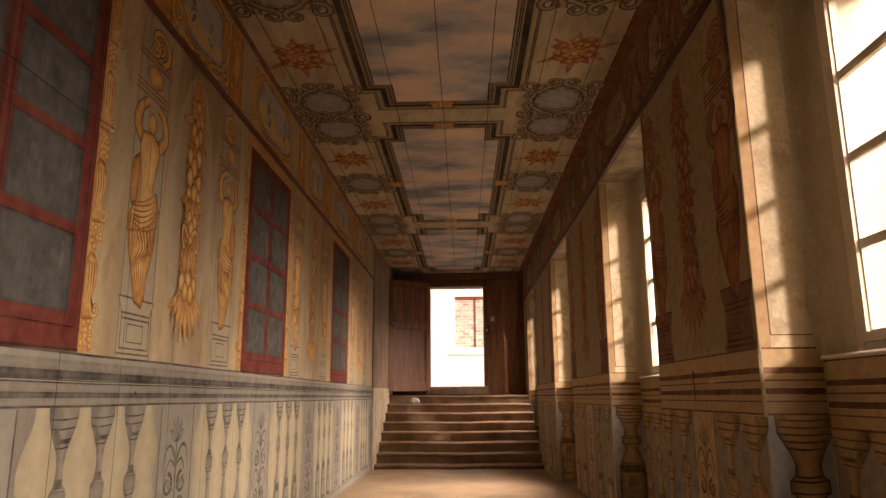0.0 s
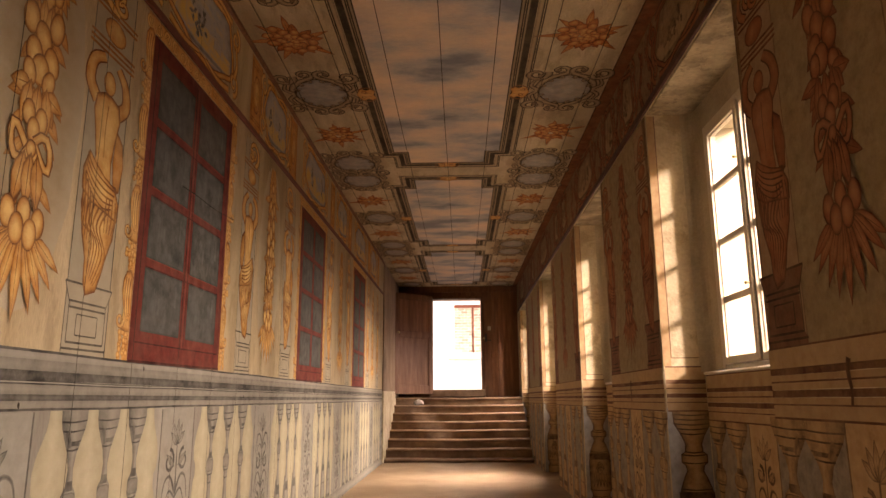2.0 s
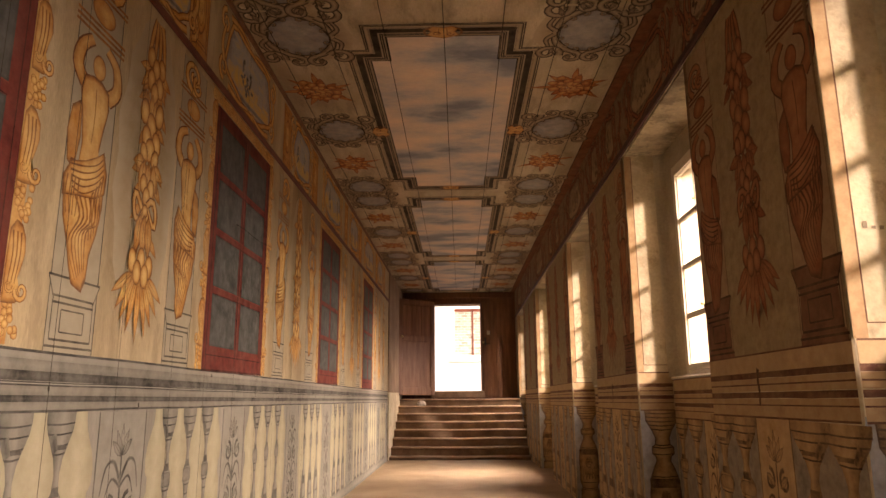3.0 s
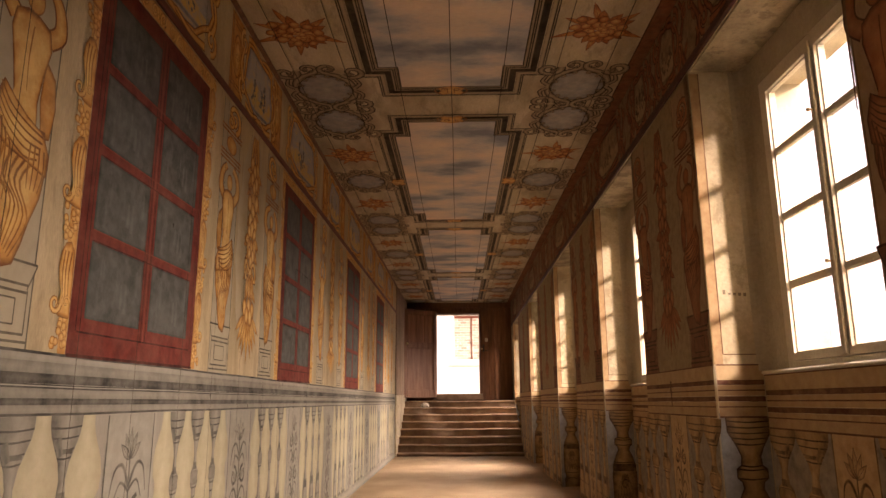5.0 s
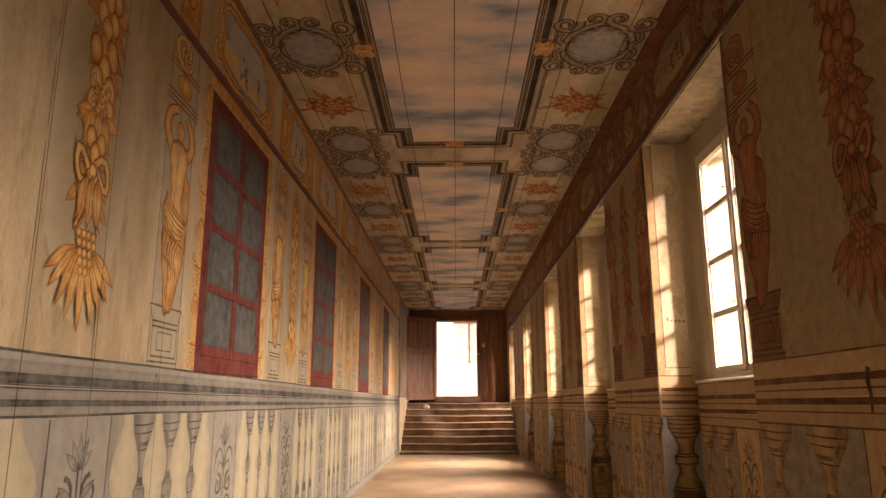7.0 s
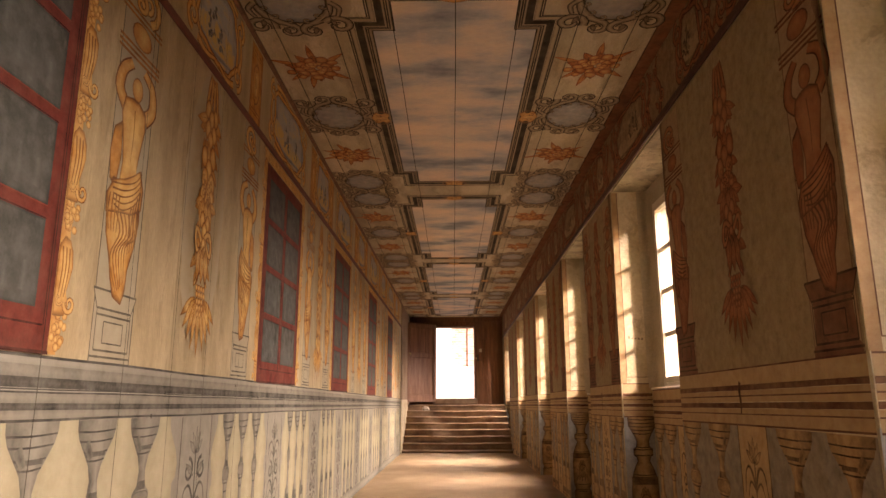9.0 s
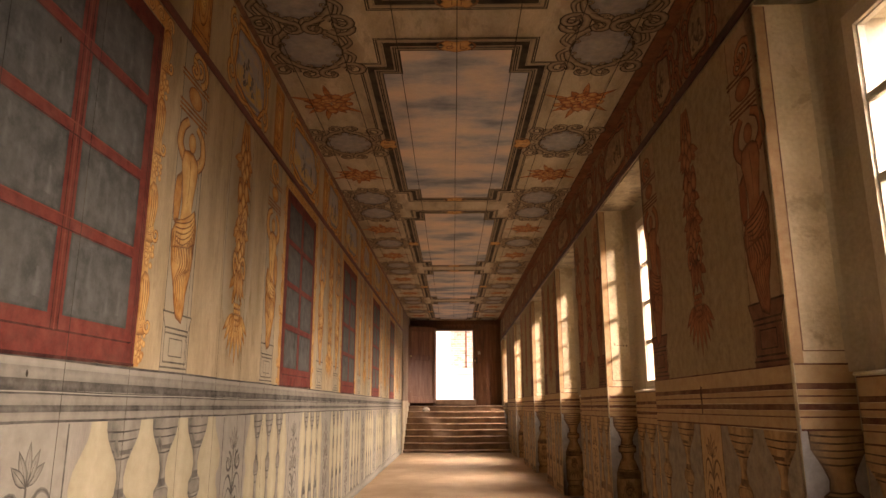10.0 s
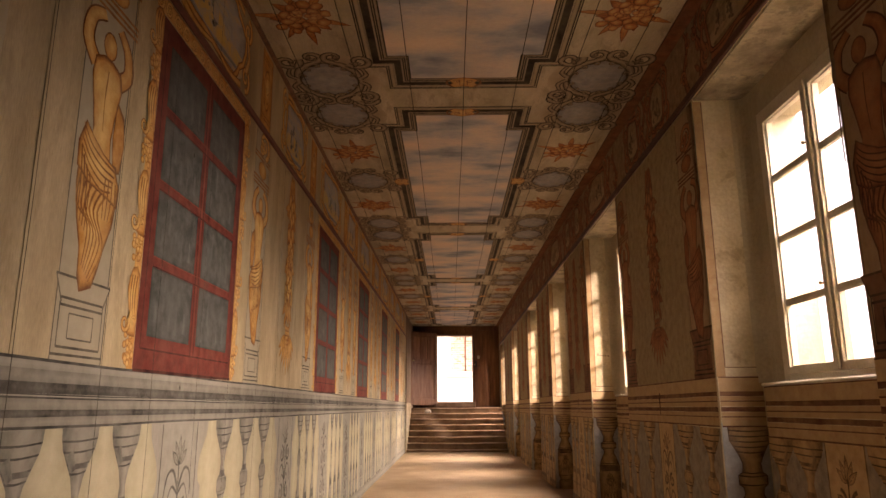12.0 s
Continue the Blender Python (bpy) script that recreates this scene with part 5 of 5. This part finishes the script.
VOL_E = [frieze_volute(77 + k, 0.48, 1 if k % 2 else -1) for k in range(4)]
for i, (a, b) in enumerate(NICHES):
    c = (a + b) / 2
    frieze_panel(50 + i, 0.44, ZC - lintel(c) - 0.065, on_east, P_rust, P_dim, wall_east, (XR, c, lintel(c) + 0.052), "dim landscape painted in a red scroll frame")
    for k, y in enumerate((a - 0.02, a + 0.21, b - 0.21, b + 0.02)):
        hang("painted_scrollwork", VOL_E[(2 * i + k) % 4], wall_east, (XR, y, lintel(y) + 0.05), "red-brown leaf scrolls along the frieze")
for i, (a, b) in enumerate(PIERS):
    c = (a + b) / 2
    for s in (-1, 1):
        y = c + s * 0.36
        frieze_panel(70 + i + s, 0.17, ZC - lintel(y) - 0.07, on_east, P_rust, P_dim, wall_east, (XR, y, lintel(y) + 0.055), "narrow dim landscape in a red scroll frame")
    hang("painted_scrollwork", VOL_E[(i + 1) % 4], wall_east, (XR, c, lintel(c) + 0.05), "red-brown leaf scrolls along the frieze")


# windows: two casements of four panes
def build_window():
    win = new("window_1")
    h, z0, z1 = WIN_W / 2, WIN_Z0, WIN_Z1
    for y in (-h, h - 0.055):
        box_part("frame_post", (-0.003, 0.06, y, y + 0.055, z0, z1), M_frame, win, bevel=0.004)
    for z, t in ((z0, 0.055), (z1 - 0.05, 0.05)):
        box_part("frame_rail", (-0.003, 0.06, -h + 0.056, h - 0.056, z, z + t), M_frame, win, bevel=0.004)
    for s in (-1, 1):
        ya, yb = (0.003, h - 0.057) if s > 0 else (-h + 0.057, -0.003)
        za, zb = z0 + 0.057, z1 - 0.052
        bm = bmesh.new()
        for d in ((ya, ya + 0.042, za, zb), (yb - 0.040, yb, za, zb), (ya + 0.042, yb - 0.040, za, za + 0.040), (ya + 0.042, yb - 0.040, zb - 0.040, zb)):
            add_box(bm, -0.012, 0.045, *d)
        ph = (zb - za - 0.08 - 3 * 0.024) / 4
        for k in range(1, 4):
            z = za + 0.04 + k * ph + (k - 1) * 0.024
            add_box(bm, 0.002, 0.040, ya + 0.042, yb - 0.040, z, z + 0.024)
        # thin glazing beads round each pane
        for k in range(4):
            z = za + 0.04 + k * (ph + 0.024)
            for d in ((ya + 0.042, ya + 0.050, z, z + ph), (yb - 0.048, yb - 0.040, z, z + ph), (ya + 0.05, yb - 0.048, z, z + 0.008), (ya + 0.05, yb - 0.048, z + ph - 0.008, z + ph)):
                add_box(bm, 0.006, 0.016, *d)
        case = part("casement", bm, M_frame, win)
        for k in range(4):
            z = za + 0.04 + k * (ph + 0.024)
            pane = box_part("pane", (0.0165, 0.0205, ya + 0.040, yb - 0.038, z - 0.003, z + ph + 0.003), M_glass, case)
            pane.visible_shadow = False
    for z in (z0 + 0.50, z1 - 0.42):
        bm = bmesh.new()
        bmesh.ops.create_uvsphere(bm, u_segments=12, v_segments=8, radius=0.010)
        bmesh.ops.translate(bm, verts=list(bm.verts), vec=(-0.052, 0.0, z))
        bmesh.ops.create_cone(bm, segments=8, radius1=0.005, radius2=0.005, depth=0.03, matrix=pose(-0.038, 0.0, z, 0, 90, 0))
        part("knob", bm, M_brass, win, "small brass knob")
    box_part("cover_strip", (-0.028, -0.0125, -0.022, 0.022, z0 + 0.06, z1 - 0.055), M_frame, win, bevel=0.005)
    return win


window = tagged(build_window(), "pale painted wooden casement window with eight panes", "window", kind="structure")
for i, (a, b) in enumerate(NICHES):
    c = (a + b) / 2 + WIN_SHIFT
    at = pose(NX + 0.002, c, -FALL * c)
    if i == 0:
        window.matrix_world = at
    else:
        copy_thing(window, at).name = f"window_{i + 1}"

# steps
steps = tagged(new("staircase"), "worn brown stone steps up to the doorway", "staircase", kind="structure")
STEP0, RISE, TREAD = 0.07, 0.163, 0.33
for k in range(8):
    y0 = 12.05 + TREAD * k
    y1 = 12.05 + TREAD * (k + 1) + 0.02 if k < 7 else YE
    z1 = STEP0 + RISE * k
    bm = bmesh.new()
    x0, x1, n = XL + 0.032, (XR - 0.004 if y0 + 0.1 < NICHES[5][0] or y0 > NICHES[5][1] else XR - 0.004), 24
    rng = random.Random(k)
    # riser set back under a worn rounded nosing
    prof = ((0.035, max(-0.05, z1 - RISE - 0.02)), (0.035, z1 - 0.05), (0.006, z1 - 0.045), (0.0, z1 - 0.03), (0.004, z1 - 0.010), (0.018, z1 - 0.001), (y1 - y0, z1 + 0.002), (y1 - y0, max(-0.05, z1 - RISE - 0.02)))
    cols = []
    for i in range(n + 1):
        q = i / n
        dip = -0.012 * math.exp(-((q - 0.5) / 0.22) ** 2) + rng.uniform(-0.0025, 0.0025)
        jy = rng.uniform(-0.004, 0.004)
        cols.append([bm.verts.new((x0 + (x1 - x0) * q, y0 + py + (jy if py < 0.02 else 0), pz + (dip if 2 <= m < 7 else 0))) for m, (py, pz) in enumerate(prof)])
    for a, b in zip(cols, cols[1:]):
        for m in range(8):
            bm.faces.new((a[m], b[m], b[(m + 1) % 8], a[(m + 1) % 8]))
    bm.faces.new(cols[0]), bm.faces.new(cols[-1])
    bmesh.ops.recalc_face_normals(bm, faces=list(bm.faces))
    part("step", bm, M_stone, steps)
TOP = STEP0 + RISE * 7

# north end: plank-clad wall with the doorway
DX0, DX1, DZ0, DZ1 = -0.74, 0.44, TOP + 0.185, 3.57
wall_north = tagged(new("wall_north"), "dark brown plank-clad end wall with a doorway", "wall", kind="structure")
for nm, d in (("core", (XL - 0.5, DX0 - 0.06, YE, YE + 0.35, -0.1, ZC)), ("core", (DX1 + 0.06, OX, YE, YE + 0.35, -0.1, ZC)), ("core", (DX0 - 0.06, DX1 + 0.06, YE, YE + 0.35, DZ1 + 0.06, ZC)), ("core", (DX0 - 0.06, DX1 + 0.06, YE, YE + 0.35, -0.1, DZ0 - 0.02))):
    box_part(nm, d, M_oak, wall_north)
for k in range(5):
    a = DX1 + 0.09 + k * 0.165
    b = min(a + 0.162, XR - 0.004)
    if b > a + 0.02:
        box_part("plank", (a, b, YE - 0.02, YE - 0.001, TOP + 0.004, ZC - 0.15), M_oak, wall_north, bevel=0.003)
for k in range(5):
    a = XL + 0.035 + k * 0.16
    b = min(a + 0.157, DX0 - 0.10)
    box_part("plank", (a, b, YE - 0.02, YE - 0.001, TOP + 0.004, ZC - 0.15), M_oak, wall_north, bevel=0.003)
box_part("header_beam", (XL + 0.033, XR - 0.003, YE - 0.05, YE - 0.001, ZC - 0.148, ZC - 0.002), M_oak, wall_north, "dark beam over the doorway", 0.01)
door_frame = tagged(new("door_frame"), "dark oak door frame with a worn stone threshold", "door frame", kind="structure")
for d in ((DX0 - 0.085, DX0, YE - 0.06, YE + 0.30, DZ0, DZ1 + 0.07), (DX1, DX1 + 0.085, YE - 0.06, YE + 0.30, DZ0, DZ1 + 0.07)):
    box_part("jamb", d, M_oak, door_frame, bevel=0.008)
box_part("lintel", (DX0 + 0.001, DX1 - 0.001, YE - 0.06, YE + 0.30, DZ1, DZ1 + 0.07), M_oak, door_frame, bevel=0.008)
box_part("threshold", (DX0 - 0.085, DX1 + 0.085, YE - 0.10, YE + 0.34, TOP + 0.003, DZ0 - 0.001), M_stone, door_frame, "worn stone threshold", 0.015)

# open door leaf, folded back to the wall
leaf = new("door_1")
LW, LH = 1.12, DZ1 - DZ0 + 0.17
RAIL = LH * 0.56
bm = bmesh.new()
for d in ((0, 0.11, 0, LH), (LW - 0.11, LW, 0, LH), (0.11, LW - 0.11, 0, 0.20), (0.11, LW - 0.11, LH - 0.13, LH), (0.11, LW - 0.11, RAIL, RAIL + 0.13)):
    add_box(bm, d[0], d[1], 0, 0.05, d[2], d[3])
soften(bm, 0.006)
part("leaf_frame", bm, M_leaf, leaf)
box_part("lower_panel", (0.112, LW - 0.112, 0.012, 0.026, 0.202, RAIL - 0.002), M_leaf, leaf, "plain recessed panel", 0.004)
for k in range(6):
    a = 0.112 + k * (LW - 0.224) / 6
    box_part("panel_board", (a + 0.002, a + (LW - 0.224) / 6 - 0.003, 0.012, 0.026 + 0.003 * (k % 2), RAIL + 0.132, LH - 0.132), M_leaf, leaf, bevel=0.003)
for lo, hi in ((0.20, RAIL), (RAIL + 0.13, LH - 0.13)):
    for d in ((0.111, 0.128, lo, hi), (LW - 0.128, LW - 0.111, lo, hi), (0.128, LW - 0.128, lo, lo + 0.017), (0.128, LW - 0.128, hi - 0.017, hi)):
        box_part("bead", (d[0], d[1], 0.0265, 0.042, d[2], d[3]), M_oak, leaf, bevel=0.004)
bm = bmesh.new()
bmesh.ops.create_uvsphere(bm, u_segments=12, v_segments=8, radius=0.03, matrix=pose(LW - 0.06, 0.10, LH * 0.60))
bmesh.ops.create_cone(bm, segments=10, radius1=0.012, radius2=0.012, depth=0.05, matrix=pose(LW - 0.06, 0.072, LH * 0.60, 90, 0, 0))
part("knob", bm, M_brass, leaf, "brass door knob")
leaf.matrix_world = pose(DX0 - 0.03, YE - 0.075, DZ0 - 0.10, 0, 0, 180 + 42)
tagged(leaf, "dark panelled oak door leaf standing open", "door", kind="structure")

# lock, switch and bolt beside the doorway
sw = tagged(box_part("light_switch", (0.60, 0.68, YE - 0.034, YE - 0.0205, 2.80, 2.90), M_frame, None, "", 0.004), "small pale switch plate on the planks", "switch")
bolt = new("door_latch")
box_part("latch_plate", (0.535, 0.575, YE - 0.075, YE - 0.061, 2.52, 2.72), M_iron, bolt, bevel=0.003)
bm = bmesh.new()
bmesh.ops.create_uvsphere(bm, u_segments=10, v_segments=8, radius=0.028, matrix=pose(0.505, YE - 0.105, 2.60))
bmesh.ops.create_cone(bm, segments=8, radius1=0.01, radius2=0.01, depth=0.05, matrix=pose(0.505, YE - 0.075, 2.60, 90, 0, 0))
part("knob", bm, M_brass, bolt, "bright brass knob")
box_part("lever", (0.56, 0.68, YE - 0.09, YE - 0.0765, 2.545, 2.565), M_iron, bolt, bevel=0.003)
tagged(bolt, "iron latch with a bright knob on the door frame", "latch")

# loose stone on the upper steps
bm = bmesh.new()
bmesh.ops.create_icosphere(bm, subdivisions=3, radius=1)
for v in bm.verts:
    k = 1 + 0.22 * noise.noise(v.co * 1.3 + Vector((3, 1, 7))) + 0.07 * noise.noise(v.co * 4)
    v.co = Vector((v.co.x * 0.11 * k, v.co.y * 0.085 * k, max(-0.05, v.co.z * 0.075 * k)))
bmesh.ops.translate(bm, verts=list(bm.verts), vec=(-1.02, 12.05 + TREAD * 6 + 0.18, STEP0 + RISE * 6 + 0.049))
M_pale = surface("pale_stone", (0.30, 0.25, 0.19), (0.42, 0.36, 0.28), (0.2, 0.16, 0.11), 9, 60, 0.85, 0.4)
tagged(part("door_stone", bm, M_pale), "rounded pale stone lying on an upper step", "stone")

# outside
ground = tagged(box_part("ground", (-400, 400, -400, 400, -0.9, -0.45), M_ground), "pale gravel ground outside", "ground", kind="structure")
yard = tagged(box_part("yard", (-20, 20, YE + 0.4, 40, -0.44, DZ0 - 0.1), M_ground), "pale gravel yard behind the doorway", "ground", kind="structure")
# unseen wall added to keep direct sun off the nearest window
sun_block = tagged(box_part("sun_block_wall", (OX + 0.01, 4.2, -6.5, -6.2, -0.45, 7.5), M_white), "plain white unseen wall added to keep sun off the nearest window", "wall", kind="structure")
# unseen stub added to keep the last window's sun off the end wall
sun_stub = tagged(box_part("sun_block_stub", (OX + 0.01, 2.52, 12.25, 12.49, -0.45, 6.0), M_white), "plain white unseen stub added to trim sun at the last window", "wall", kind="structure")
M_haze = bpy.data.materials.new("bright_haze")
M_haze.use_nodes = True
hn = M_haze.node_tree.nodes
hn.remove(hn["Principled BSDF"])
h_e = hn.new("ShaderNodeEmission")
h_e.inputs["Color"].default_value, h_e.inputs["Strength"].default_value = (1.0, 0.97, 0.93, 1), 1.7
M_haze.node_tree.links.new(h_e.outputs[0], hn["Material Output"].inputs[0])
backdrop = tagged(box_part("backdrop", (40, 40.2, -28, 400, -0.4, 90), M_haze), "bright hazy sky far beyond the windows", "sky", kind="structure")
house = empty("house", "sunlit white rendered house across the yard", "house")
FY = 23.0
fx0, fx1, fz0, fz1 = -0.30, 1.40, 2.72, 4.44
for d in ((-9, fx0, FY, FY + 0.5, DZ0 - 0.1, 9), (fx1, 9, FY, FY + 0.5, DZ0 - 0.1, 9), (fx0, fx1, FY, FY + 0.5, DZ0 - 0.1, fz0), (fx0, fx1, FY, FY + 0.5, fz1, 9)):
    box_part("wall", d, M_white, house)
M_shutter = surface("sun_bleached_brick", (0.46, 0.39, 0.31), (0.58, 0.52, 0.44), (0.34, 0.22, 0.15), 3, 30, 0.85, 0.3, per_piece=0.3)
bw = new("bricked_window")
bw.parent = house
box_part("mortar", (fx0, fx1, FY + 0.12, FY + 0.5, fz0, fz1), M_white, bw)
rng = random.Random(8)
row = 0
z = fz0 + 0.01
while z < fz1 - 0.10:
    x = fx0 + 0.01 - (0.12 if row % 2 else 0)
    while x < fx1 - 0.05:
        a, b = max(fx0 + 0.01, x), min(fx1 - 0.01, x + 0.235)
        if b - a > 0.04:
            box_part("brick", (a, b, FY + 0.10 + rng.uniform(-0.006, 0.006), FY + 0.119, z, z + 0.085), M_shutter, bw)
        x += 0.25
    z += 0.10
    row += 1
box_part("lintel", (fx0, fx1, FY + 0.06, FY + 0.119, fz1 - 0.10, fz1 - 0.005), M_sash_red, bw, "red brick lintel")
box_part("window_bar", (0.36, 0.41, FY + 0.05, FY + 0.09, fz0, fz1 - 0.10), M_sash_red, bw, "rusty upright bar")
box_part("sill", (fx0 - 0.22, fx1 + 0.2, FY - 0.08, FY - 0.001, fz0 - 0.26, fz0 - 0.21), M_shutter, house, "projecting white sill")
